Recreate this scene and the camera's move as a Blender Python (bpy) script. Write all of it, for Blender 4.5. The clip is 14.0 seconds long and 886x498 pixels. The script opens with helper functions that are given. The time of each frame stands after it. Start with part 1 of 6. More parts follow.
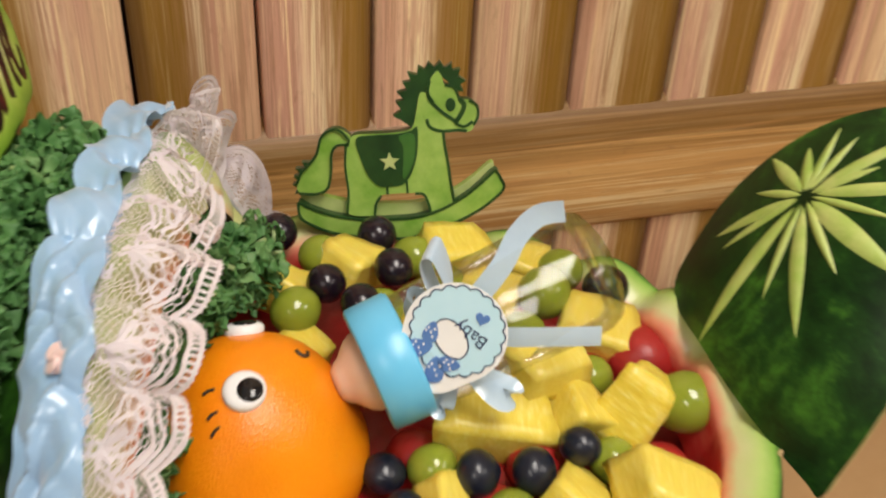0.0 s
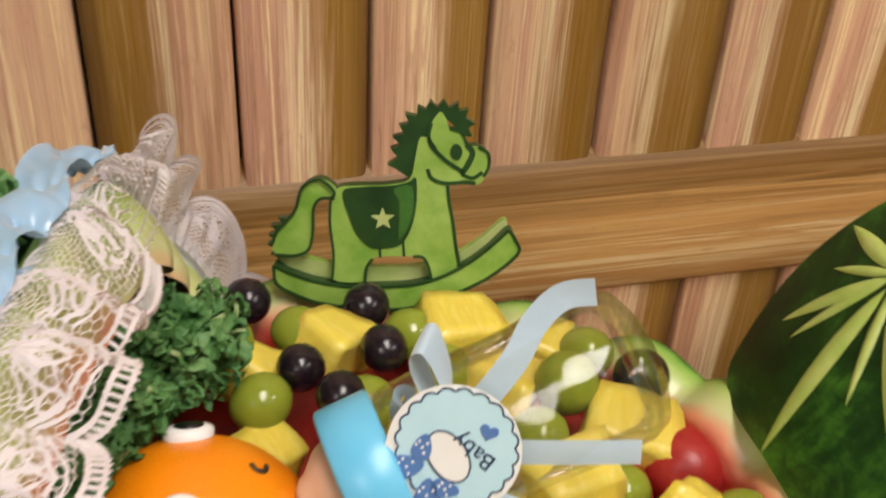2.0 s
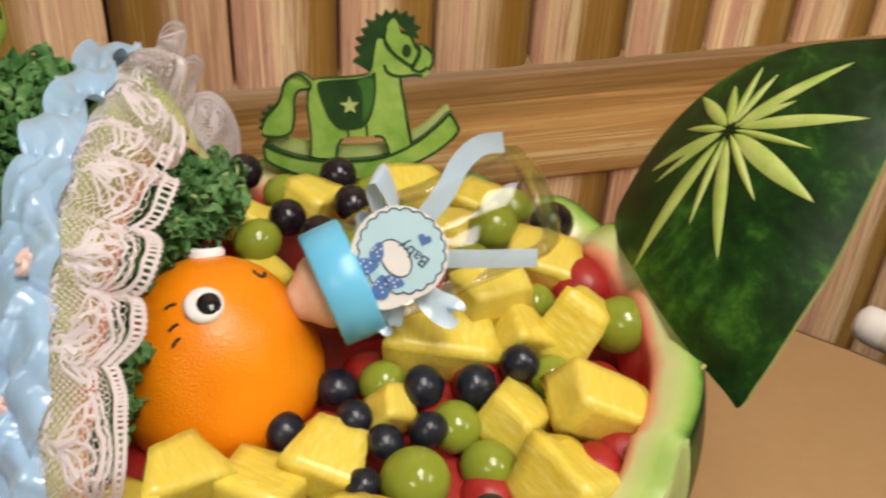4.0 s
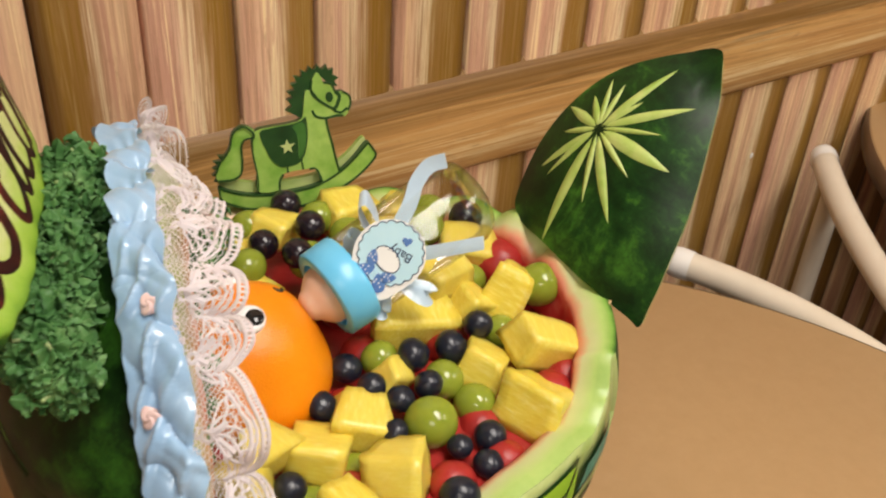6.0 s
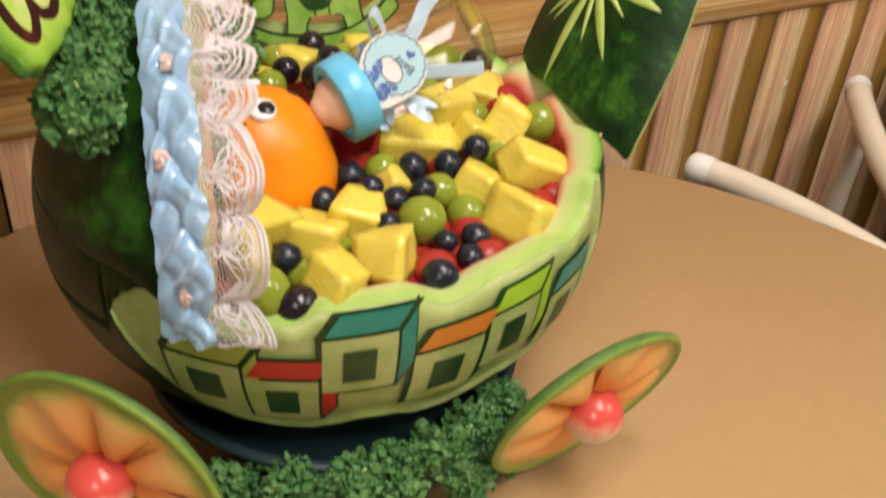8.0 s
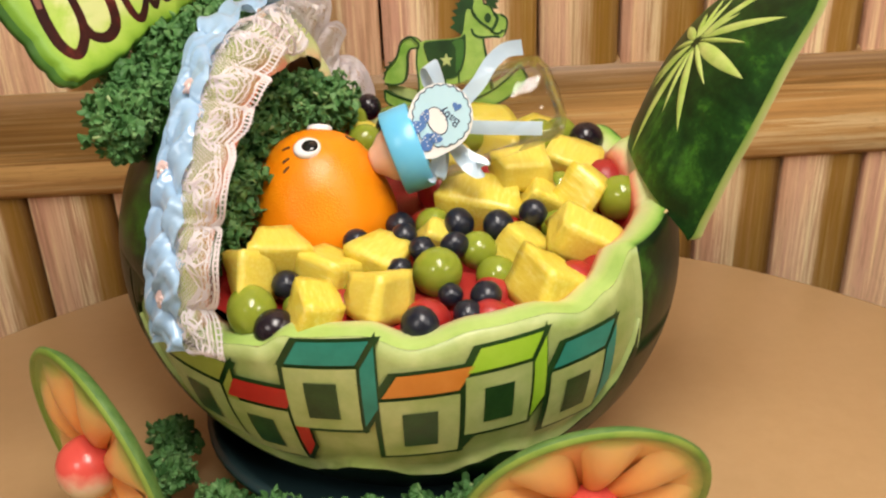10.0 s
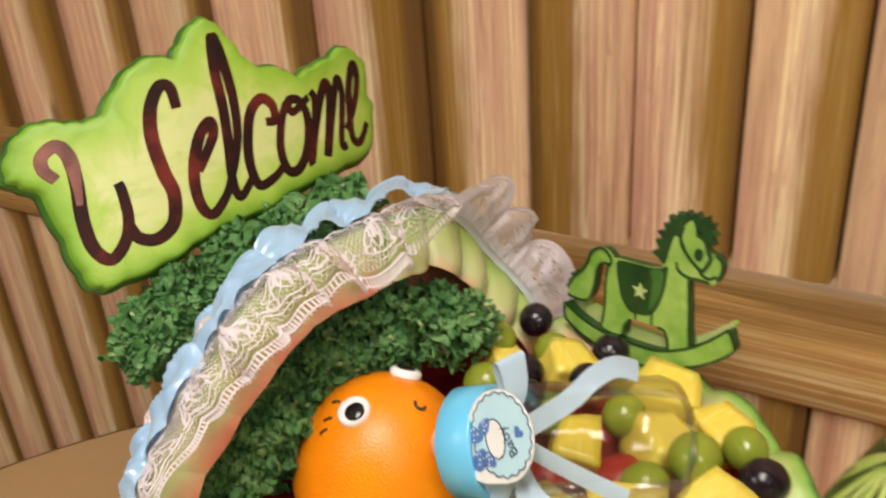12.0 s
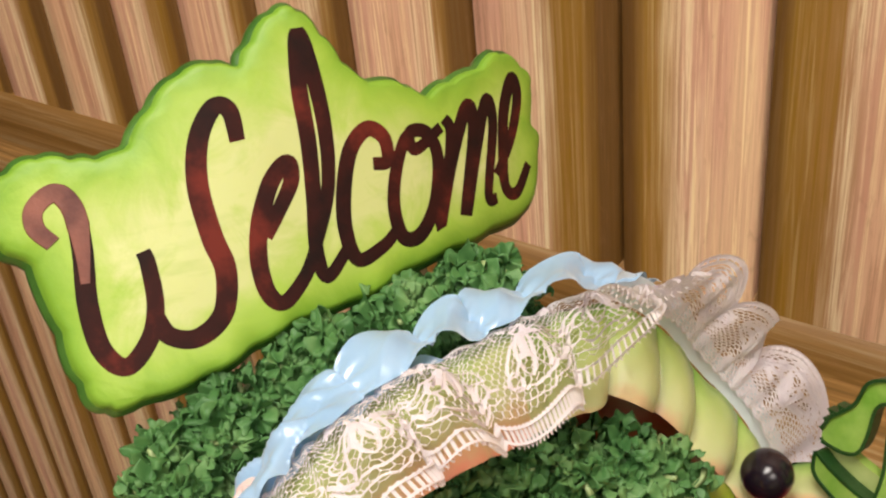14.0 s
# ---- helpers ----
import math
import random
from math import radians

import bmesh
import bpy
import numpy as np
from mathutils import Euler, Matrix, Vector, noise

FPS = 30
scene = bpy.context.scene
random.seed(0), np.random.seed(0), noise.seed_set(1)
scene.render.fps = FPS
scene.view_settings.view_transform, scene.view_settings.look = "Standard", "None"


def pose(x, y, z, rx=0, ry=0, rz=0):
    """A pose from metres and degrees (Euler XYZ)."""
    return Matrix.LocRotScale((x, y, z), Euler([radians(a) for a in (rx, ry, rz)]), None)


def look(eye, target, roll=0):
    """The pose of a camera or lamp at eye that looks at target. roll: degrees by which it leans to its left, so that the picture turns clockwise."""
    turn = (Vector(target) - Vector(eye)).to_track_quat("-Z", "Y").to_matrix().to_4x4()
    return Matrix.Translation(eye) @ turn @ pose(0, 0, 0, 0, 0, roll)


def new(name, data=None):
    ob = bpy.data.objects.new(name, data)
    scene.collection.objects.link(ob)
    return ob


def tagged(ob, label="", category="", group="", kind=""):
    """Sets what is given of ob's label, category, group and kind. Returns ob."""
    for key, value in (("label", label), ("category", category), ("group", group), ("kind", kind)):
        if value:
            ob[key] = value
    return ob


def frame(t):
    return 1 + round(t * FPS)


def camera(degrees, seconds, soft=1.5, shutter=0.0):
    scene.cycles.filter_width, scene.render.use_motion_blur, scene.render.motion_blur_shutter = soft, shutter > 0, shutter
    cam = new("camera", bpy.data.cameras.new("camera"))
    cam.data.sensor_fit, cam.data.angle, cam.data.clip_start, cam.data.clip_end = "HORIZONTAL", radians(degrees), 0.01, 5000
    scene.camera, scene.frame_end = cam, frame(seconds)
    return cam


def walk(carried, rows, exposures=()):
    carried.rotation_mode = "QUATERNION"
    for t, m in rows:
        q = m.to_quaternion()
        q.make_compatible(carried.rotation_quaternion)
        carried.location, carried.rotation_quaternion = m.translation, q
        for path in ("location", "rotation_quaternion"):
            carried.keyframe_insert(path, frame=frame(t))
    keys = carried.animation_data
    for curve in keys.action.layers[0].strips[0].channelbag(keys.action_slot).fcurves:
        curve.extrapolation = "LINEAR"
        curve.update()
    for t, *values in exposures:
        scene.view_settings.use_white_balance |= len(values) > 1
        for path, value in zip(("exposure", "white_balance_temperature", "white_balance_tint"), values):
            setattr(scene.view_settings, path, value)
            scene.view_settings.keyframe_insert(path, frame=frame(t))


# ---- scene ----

# ---------------------------------------------------------------- camera
cam = camera(48.0, 14.0, soft=2.2, shutter=0.4)
PATH = [  # seconds, eye, target, roll
    (0, -0.0169, -0.2815, 1.2233, 0.2411, 0.4988, 0.6535, 3.32),
    (0.5, 0.0288, -0.1828, 1.1804, 0.2239, 0.5906, 0.5774, 1.26),
    (1, 0.0235, -0.1620, 1.1533, 0.2743, 0.6396, 0.6107, 4.81),
    (1.5, 0.0577, -0.1572, 1.1624, 0.2232, 0.6428, 0.5857, -0.61),
    (2, 0.0113, -0.2096, 1.1891, 0.2591, 0.5956, 0.6505, 3.51),
    (2.5, 0.0006, -0.2634, 1.2107, 0.2358, 0.5289, 0.6477, 2.67),
    (3, -0.0158, -0.3072, 1.2184, 0.2140, 0.4765, 0.6414, 3.22),
    (3.5, -0.0217, -0.3171, 1.2196, 0.2099, 0.4629, 0.6382, 3.87),
    (4, -0.0076, -0.3236, 1.2226, 0.2519, 0.4454, 0.6384, 3.54),
    (4.2, -0.0040, -0.3274, 1.2234, 0.2837, 0.4384, 0.6482, 3.81),
    (6.3, -0.1774, -0.4005, 1.3157, 0.3021, 0.2574, 0.7350, 4.22),
    (6.5, -0.1932, -0.4159, 1.3324, 0.2704, 0.2351, 0.7314, 3.96),
    (7, -0.2104, -0.4320, 1.3530, 0.2501, 0.2237, 0.7545, 4.11),
    (7.5, -0.1860, -0.4688, 1.3034, 0.2501, 0.2135, 0.7166, 4.63),
    (8, -0.1609, -0.4876, 1.2356, 0.2557, 0.2133, 0.6567, 4.80),
    (8.2, -0.1533, -0.5012, 1.2062, 0.2323, 0.2226, 0.6340, 2.69),
    (10.3, 0.1094, -0.5576, 1.1812, 0.0629, 0.3325, 0.7277, -2.03),
    (10.5, 0.1307, -0.5451, 1.2050, 0.0354, 0.3411, 0.7516, -1.84),
    (11, 0.1110, -0.4443, 1.2628, -0.0361, 0.4090, 0.7626, -0.41),
    (11.5, 0.1715, -0.3828, 1.2988, -0.0969, 0.4256, 0.7749, -2.58),
    (12, 0.2326, -0.2997, 1.2619, -0.2106, 0.4499, 0.7703, -4.15),
    (12.5, 0.2033, -0.2334, 1.2348, -0.3361, 0.4624, 0.7606, -5.32),
    (13, 0.1594, -0.1826, 1.2168, -0.4093, 0.4873, 0.7397, -6.03),
    (13.5, 0.1402, -0.1564, 1.2089, -0.4345, 0.5046, 0.7265, -6.03),
    (14, 0.1382, -0.1485, 1.2101, -0.4470, 0.5016, 0.7255, -6.27),
]
walk(cam, [(t, look(p[0:3], p[3:6], p[6])) for t, *p in PATH],
     [(0.0, -0.31), (3.5, -0.32), (4.2, -0.28), (6.5, -0.20), (8.0, -0.10), (10.5, 0.04), (11.0, -0.15), (11.5, -0.22), (12.0, -0.16), (13.0, -0.05), (14.0, 0.01)])

# ---------------------------------------------------------------- light
TAU = 2 * math.pi
world = bpy.data.worlds.new("world")
scene.world = world
world.use_nodes = True
world.node_tree.nodes["Background"].inputs[0].default_value = (1.0, 0.93, 0.82, 1)
world.node_tree.nodes["Background"].inputs[1].default_value = 0.02
scene.view_settings.exposure = 0.0


def area_lamp(name, x, y, z, sx, sy, power, colour):
    data = bpy.data.lights.new(name, "AREA")
    data.shape, data.size, data.size_y, data.energy, data.color = "RECTANGLE", sx, sy, power, colour
    ob = new(name, data)
    ob.matrix_world = pose(x, y, z)
    return ob


area_lamp("lamp_near", 0.25, -0.75, 2.52, 0.55, 1.1, 38, (1.0, 0.935, 0.86))
area_lamp("lamp_far", -1.25, -1.9, 2.52, 0.55, 1.1, 24, (1.0, 0.935, 0.86))
area_lamp("lamp_side", 1.7, -1.5, 2.52, 0.55, 1.1, 24, (1.0, 0.935, 0.86))


# ---------------------------------------------------------------- material helpers
class Mat:
    """A small builder for node materials."""

    def __init__(self, name):
        self.m = bpy.data.materials.new(name)
        self.m.use_nodes = True
        self.t = self.m.node_tree
        self.p = self.t.nodes["Principled BSDF"]
        self.out = self.t.nodes["Material Output"]
        self.tc = self.t.nodes.new("ShaderNodeTexCoord")

    def node(self, kind, **values):
        n = self.t.nodes.new(kind)
        for key, value in values.items():
            n.inputs[key].default_value = value
        return n

    def link(self, a, b):
        self.t.links.new(a, b)

    def place(self, scale=(1, 1, 1), space="Object"):
        n = self.t.nodes.new("ShaderNodeMapping")
        n.inputs["Scale"].default_value = scale
        self.link(self.tc.outputs[space], n.inputs["Vector"])
        return n.outputs["Vector"]

    def noise(self, scale, detail=4.0, rough=0.55, where=None, distort=0.0):
        n = self.node("ShaderNodeTexNoise", Scale=scale, Detail=detail, Roughness=rough, Distortion=distort)
        self.link(where or self.place(), n.inputs["Vector"])
        return n.outputs["Fac"]

    def voronoi(self, scale, where=None, feature="F1"):
        n = self.node("ShaderNodeTexVoronoi", Scale=scale)
        n.feature = feature
        self.link(where or self.place(), n.inputs["Vector"])
        return n.outputs["Distance"]

    def ramp(self, fac, *stops):
        n = self.t.nodes.new("ShaderNodeValToRGB")
        e = n.color_ramp.elements
        while len(e) < len(stops):
            e.new(0.5)
        for k, (at, colour) in zip(e, stops):
            k.position, k.color = at, (*colour, 1)
        self.link(fac, n.inputs["Fac"])
        return n.outputs["Color"]

    def mix(self, fac, a, b, blend="MIX"):
        n = self.t.nodes.new("ShaderNodeMix")
        n.data_type, n.blend_type = "RGBA", blend
        for value, socket in ((fac, n.inputs[0]), (a, n.inputs[6]), (b, n.inputs[7])):
            if isinstance(value, (int, float)):
                socket.default_value = value
            elif isinstance(value, tuple):
                socket.default_value = (*value, 1)
            else:
                self.link(value, socket)
        return n.outputs[2]

    def math(self, op, a, b=0.0, c=0.0):
        n = self.t.nodes.new("ShaderNodeMath")
        n.operation = op
        for value, socket in zip((a, b, c), n.inputs):
            if isinstance(value, (int, float)):
                socket.default_value = value
            else:
                self.link(value, socket)
        return n.outputs[0]

    def set(self, colour=None, rough=None, **more):
        for value, key in ((colour, "Base Color"), (rough, "Roughness")):
            if value is None:
                continue
            if isinstance(value, tuple):
                self.p.inputs[key].default_value = (*value, 1)
            elif isinstance(value, (int, float)):
                self.p.inputs[key].default_value = value
            else:
                self.link(value, self.p.inputs[key])
        for key, value in more.items():
            self.p.inputs[key.replace("_", " ")].default_value = value
        return self

    def bump(self, height, strength=0.3, distance=0.001):
        n = self.node("ShaderNodeBump", Strength=strength, Distance=distance)
        self.link(height, n.inputs["Height"])
        self.link(n.outputs["Normal"], self.p.inputs["Normal"])
        return self


def simple(name, a, b, scale, rough=0.5, bump=0.0, **more):
    """Two tones that wander into each other, with a fine relief."""
    m = Mat(name)
    f = m.noise(scale, 5)
    m.set(m.ramp(f, (0.3, a), (0.7, b)), rough, **more)
    if bump:
        m.bump(m.noise(scale * 6, 4), bump)
    return m.m


# ---------------------------------------------------------------- mesh helpers
def mesh_of(name, bm, *materials):
    bmesh.ops.recalc_face_normals(bm, faces=bm.faces[:])
    me = bpy.data.meshes.new(name)
    for f in bm.faces:
        f.smooth = True
    bm.to_mesh(me)
    bm.free()
    for m in materials:
        me.materials.append(m)
    return me


def thing(name, label, category, at=(0, 0, 0), group="", kind=""):
    ob = new(name)
    ob.empty_display_size = 0.01
    ob.location = at
    return tagged(ob, label, category, group, kind)


def part(name, bm, material, parent, label="", flat=False):
    materials = material if isinstance(material, (list, tuple)) else [material]
    me = mesh_of(name, bm, *materials)
    if flat:
        for f in me.polygons:
            f.use_smooth = False
    ob = new(name, me)
    ob.parent = parent
    if label:
        ob["label"] = label
    return ob


def solo(name, bm, material, label, category, group="", at=None, flat=False, kind=""):
    ob = part(name, bm, material, None, flat=flat)
    if at is not None:
        ob.matrix_world = at
    return tagged(ob, label, category, group, kind)


def box(bm, cx, cy, cz, sx, sy, sz, bevel=0.0, m=None):
    made = bmesh.ops.create_cube(bm, size=1.0)["verts"]
    mat = Matrix.Translation((cx, cy, cz)) @ Matrix.Diagonal((sx, sy, sz, 1))
    if m is not None:
        mat = m @ mat
    bmesh.ops.transform(bm, matrix=mat, verts=made)
    if bevel:
        edges = list({e for v in made for e in v.link_edges})
        bmesh.ops.bevel(bm, geom=edges, offset=bevel, segments=2, profile=0.6, affect="EDGES")
    return bm


def boxed(*a, **k):
    return box(bmesh.new(), *a, **k)


def grid(bm, nu, nv, fn, wrap_u=False, wrap_v=False, mat=None, uv=False):
    """A sheet of quads through fn(u, v), u and v from 0 to 1."""
    ru = nu if wrap_u else nu + 1
    rv = nv if wrap_v else nv + 1
    vs = [[bm.verts.new(fn(i / nu, j / nv)) for j in range(rv)] for i in range(ru)]
    lay = bm.loops.layers.uv.verify() if uv else None
    for i in range(nu):
        for j in range(nv):
            a, b = (i + 1) % ru, (j + 1) % rv
            f = bm.faces.new((vs[i][j], vs[a][j], vs[a][b], vs[i][b]))
            if mat is not None:
                f.material_index = mat(i / nu, j / nv) if callable(mat) else mat
            if uv:
                for l, (p, q) in zip(f.loops, ((i, j), (i + 1, j), (i + 1, j + 1), (i, j + 1))):
                    l[lay].uv = (p / nu, q / nv)
    return vs


def lathe(bm, profile, n=32, m=None):
    """Turns (radius, height) pairs about z."""
    first = len(bm.verts)
    k = len(profile) - 1
    grid(bm, n, k, lambda u, v: (profile[round(v * k)][0] * math.cos(TAU * u), profile[round(v * k)][0] * math.sin(TAU * u), profile[round(v * k)][1]), wrap_u=True)
    bm.verts.ensure_lookup_table()
    made = bm.verts[first:]
    bmesh.ops.remove_doubles(bm, verts=made, dist=1e-5)
    if m is not None:
        bm.verts.ensure_lookup_table()
        bmesh.ops.transform(bm, matrix=m, verts=bm.verts[first:])
    return bm


def catmull(points, n, closed=False):
    """A smooth curve through the points, n steps from each to the next."""
    p = [Vector(q) for q in points]
    k = len(p)
    out = []
    for i in range(k if closed else k - 1):
        a, b, c, d = (p[(i + s) % k] if closed else p[min(max(i + s, 0), k - 1)] for s in (-1, 0, 1, 2))
        for j in range(n):
            t = j / n
            out.append(0.5 * (2 * b + (c - a) * t + (2 * a - 5 * b + 4 * c - d) * t * t + (3 * b - a - 3 * c + d) * t ** 3))
    if not closed:
        out.append(p[-1].copy())
    return out


def tube(bm, points, radius, n=8, closed=False, squash=1.0):
    """A round tube along the points; radius may be a function of 0 to 1."""
    k = len(points)
    side = None
    rings = []
    for i, q in enumerate(points):
        a = points[(i - 1) % k] if closed or i else points[0]
        b = points[(i + 1) % k] if closed or i < k - 1 else points[-1]
        along = (b - a).normalized()
        if side is None:
            side = along.orthogonal().normalized()
        side = (side - along * side.dot(along)).normalized()
        other = along.cross(side)
        r = radius(i / max(k - 1, 1)) if callable(radius) else radius
        rings.append([bm.verts.new(q + side * (r * math.cos(TAU * j / n)) + other * (r * squash * math.sin(TAU * j / n))) for j in range(n)])
    for i in range(k if closed else k - 1):
        a, b = rings[i], rings[(i + 1) % k]
        for j in range(n):
            bm.faces.new((a[j], a[(j + 1) % n], b[(j + 1) % n], b[j]))
    if not closed:
        bm.faces.new(rings[0][::-1])
        bm.faces.new(rings[-1])
    return bm


def slab(bm, outline, thick, m, index=0, side_index=None, dome=None):
    """A plate with the given outline (x, y) between z = 0 and z = thick, laid by m. Its front is z = thick."""
    n = len(outline)
    lo = [bm.verts.new(m @ Vector((x, y, 0))) for x, y in outline]
    hi = [bm.verts.new(m @ Vector((x, y, thick))) for x, y in outline]
    front = bm.faces.new(hi)
    back = bm.faces.new(lo[::-1])
    front.material_index = index
    back.material_index = index if side_index is None else side_index
    for i in range(n):
        f = bm.faces.new((lo[i], lo[(i + 1) % n], hi[(i + 1) % n], hi[i]))
        f.material_index = index if side_index is None else side_index
    return front


def stroke(bm, line, width, z, m, index=0, rise=0.0008):
    """A flat-topped line of the given half width along (x, y) points, a little proud of z."""
    line = [Vector((q[0], q[1])) for q in line]
    k = len(line)
    rows = []
    for i, q in enumerate(line):
        a, b = line[max(i - 1, 0)], line[min(i + 1, k - 1)]
        d = (b - a).normalized()
        s = Vector((-d.y, d.x))
        w = width(i / (k - 1)) if callable(width) else width
        rows.append([bm.verts.new(m @ Vector((*(q + s * (w * e)), z + h))) for e, h in ((-1.0, 0.0), (-0.9, rise), (0.9, rise), (1.0, 0.0))])
    for i in range(k - 1):
        for j in range(3):
            f = bm.faces.new((rows[i][j], rows[i + 1][j], rows[i + 1][j + 1], rows[i][j + 1]))
            f.material_index = index
    for r in (rows[0], rows[-1]):
        bm.faces.new(r).material_index = index


def basis(origin, x_axis, normal):
    """The pose whose z is the normal and whose x lies along x_axis as far as it can."""
    z = Vector(normal).normalized()
    x = Vector(x_axis)
    x = (x - z * x.dot(z)).normalized()
    y = z.cross(x)
    return Matrix.Translation(origin) @ Matrix((x, y, z)).transposed().to_4x4()


# ---------------------------------------------------------------- materials
def board_material(name, horizontal=False, left=False):
    """Stained pine: pink and cream wood with streaked grain, stained dark gold along one edge or in the middle."""
    m = Mat(name)
    info = m.t.nodes.new("ShaderNodeObjectInfo")
    shift = m.t.nodes.new("ShaderNodeVectorMath")
    shift.operation = "MULTIPLY_ADD"
    m.link(info.outputs["Random"], shift.inputs[0])
    shift.inputs[1].default_value = (13.1, 7.7, 25.3)
    m.link(m.tc.outputs["Object"], shift.inputs[2])

    def mapped(across, lengthwise):
        n = m.t.nodes.new("ShaderNodeMapping")
        n.inputs["Scale"].default_value = (lengthwise, 1, across) if horizontal else (across, 1, lengthwise)
        m.link(shift.outputs[0], n.inputs["Vector"])
        return n.outputs["Vector"]
    broad = m.noise(1.0, 3, 0.5, mapped(26, 1.6), 0.3)
    streak = m.noise(1.0, 5, 0.65, mapped(95, 2.6), 0.8)
    lines = m.noise(1.0, 4, 0.7, mapped(190, 2.5) if horizontal else mapped(420, 7), 0.9)
    grain = m.noise(1.0, 3, 0.65, mapped(900, 30), 0.3)
    spots = m.noise(1.0, 4, 0.65, mapped(150, 45), 0.5)
    split = m.t.nodes.new("ShaderNodeSeparateXYZ")
    m.link(m.tc.outputs["Object"], split.inputs[0])
    u = m.math("MULTIPLY_ADD", split.outputs["Z"] if horizontal else split.outputs["X"], 1.0 / (0.09 if horizontal else 0.0686), 0.5)
    base = m.ramp(broad, (0.38, (0.56, 0.29, 0.175)), (0.46, (0.70, 0.42, 0.245)), (0.52, (0.78, 0.53, 0.30)), (0.58, (0.67, 0.38, 0.25)), (0.64, (0.56, 0.30, 0.19)))
    rosy = m.math("MULTIPLY", m.math("FRACT", m.math("MULTIPLY", info.outputs["Random"], 11.7)), 0.55)
    base = m.mix(rosy, base, (0.60, 0.32, 0.235))
    if horizontal:
        base = m.mix(0.70, base, (0.66, 0.36, 0.075))
    cream = m.math("MULTIPLY", m.ramp(lines, (0.49, (0, 0, 0)), (0.57, (1, 1, 1))), m.ramp(streak, (0.46, (0.04, 0.04, 0.04)), (0.57, (0.75, 0.75, 0.75))))
    base = m.mix(cream, base, (0.92, 0.73, 0.40))
    umber = m.math("MULTIPLY", m.ramp(lines, (0.41, (1, 1, 1)), (0.49, (0, 0, 0))), m.ramp(streak, (0.43, (0.42, 0.42, 0.42)), (0.53, (0.06, 0.06, 0.06))))
    base = m.mix(umber, base, (0.27, 0.135, 0.045))
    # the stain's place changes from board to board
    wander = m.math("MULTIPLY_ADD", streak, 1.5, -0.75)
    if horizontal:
        # the rail darkens towards its upper edge, and more so towards its left end
        left_dark = m.math("MINIMUM", m.math("MAXIMUM", m.math("MULTIPLY_ADD", split.outputs["X"], -1.6, 0.16), 0.0), 0.36)
        pos = m.math("ADD", m.math("ADD", u, wander), left_dark)
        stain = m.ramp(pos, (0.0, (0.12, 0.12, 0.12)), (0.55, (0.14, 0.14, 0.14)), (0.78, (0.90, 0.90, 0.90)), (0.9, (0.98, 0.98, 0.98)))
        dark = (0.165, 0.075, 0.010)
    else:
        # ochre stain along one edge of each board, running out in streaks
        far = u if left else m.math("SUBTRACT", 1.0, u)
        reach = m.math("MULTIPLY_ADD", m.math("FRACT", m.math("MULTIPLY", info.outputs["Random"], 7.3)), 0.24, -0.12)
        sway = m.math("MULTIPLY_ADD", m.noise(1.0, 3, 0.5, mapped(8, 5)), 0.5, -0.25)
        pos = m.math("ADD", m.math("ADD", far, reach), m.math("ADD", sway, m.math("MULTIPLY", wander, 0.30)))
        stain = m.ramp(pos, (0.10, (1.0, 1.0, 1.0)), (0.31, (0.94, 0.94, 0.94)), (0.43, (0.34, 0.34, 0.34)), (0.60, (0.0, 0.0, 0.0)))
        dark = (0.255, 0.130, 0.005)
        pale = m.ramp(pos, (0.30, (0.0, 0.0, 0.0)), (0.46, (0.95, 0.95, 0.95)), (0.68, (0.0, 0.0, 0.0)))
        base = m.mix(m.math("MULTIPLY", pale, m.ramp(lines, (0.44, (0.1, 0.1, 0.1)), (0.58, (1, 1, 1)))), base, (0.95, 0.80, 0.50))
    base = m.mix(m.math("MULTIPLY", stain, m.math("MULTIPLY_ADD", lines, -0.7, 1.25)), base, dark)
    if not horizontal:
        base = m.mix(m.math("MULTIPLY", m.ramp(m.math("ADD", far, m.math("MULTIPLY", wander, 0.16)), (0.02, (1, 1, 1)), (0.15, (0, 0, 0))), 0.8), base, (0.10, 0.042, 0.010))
    base = m.mix(m.math("MULTIPLY", m.ramp(grain, (0.52, (0, 0, 0)), (0.72, (1, 1, 1))), 0.24), base, (0.26, 0.13, 0.045))
    base = m.mix(m.math("MULTIPLY", m.ramp(spots, (0.60, (0, 0, 0)), (0.74, (1, 1, 1))), 0.35), base, (0.25, 0.12, 0.045))
    tone = m.math("MULTIPLY_ADD", m.math("FRACT", m.math("MULTIPLY", info.outputs["Random"], 3.7)), 0.22, 0.94)
    dim = m.t.nodes.new("ShaderNodeVectorMath")
    dim.operation = "SCALE"
    m.link(base, dim.inputs[0])
    m.link(tone, dim.inputs["Scale"])
    knots = m.voronoi(1.0, mapped(9, 4.0))
    final = m.mix(m.math("MULTIPLY", m.ramp(m.math("MULTIPLY_ADD", streak, 0.03, knots), (0.05, (1, 1, 1)), (0.085, (0, 0, 0))), 0.6), dim.outputs[0], (0.14, 0.065, 0.025))
    m.set(final, m.math("MULTIPLY_ADD", grain, 0.25, 0.36))
    m.bump(m.math("ADD", grain, lines), 0.25, 0.0007)
    return m.m


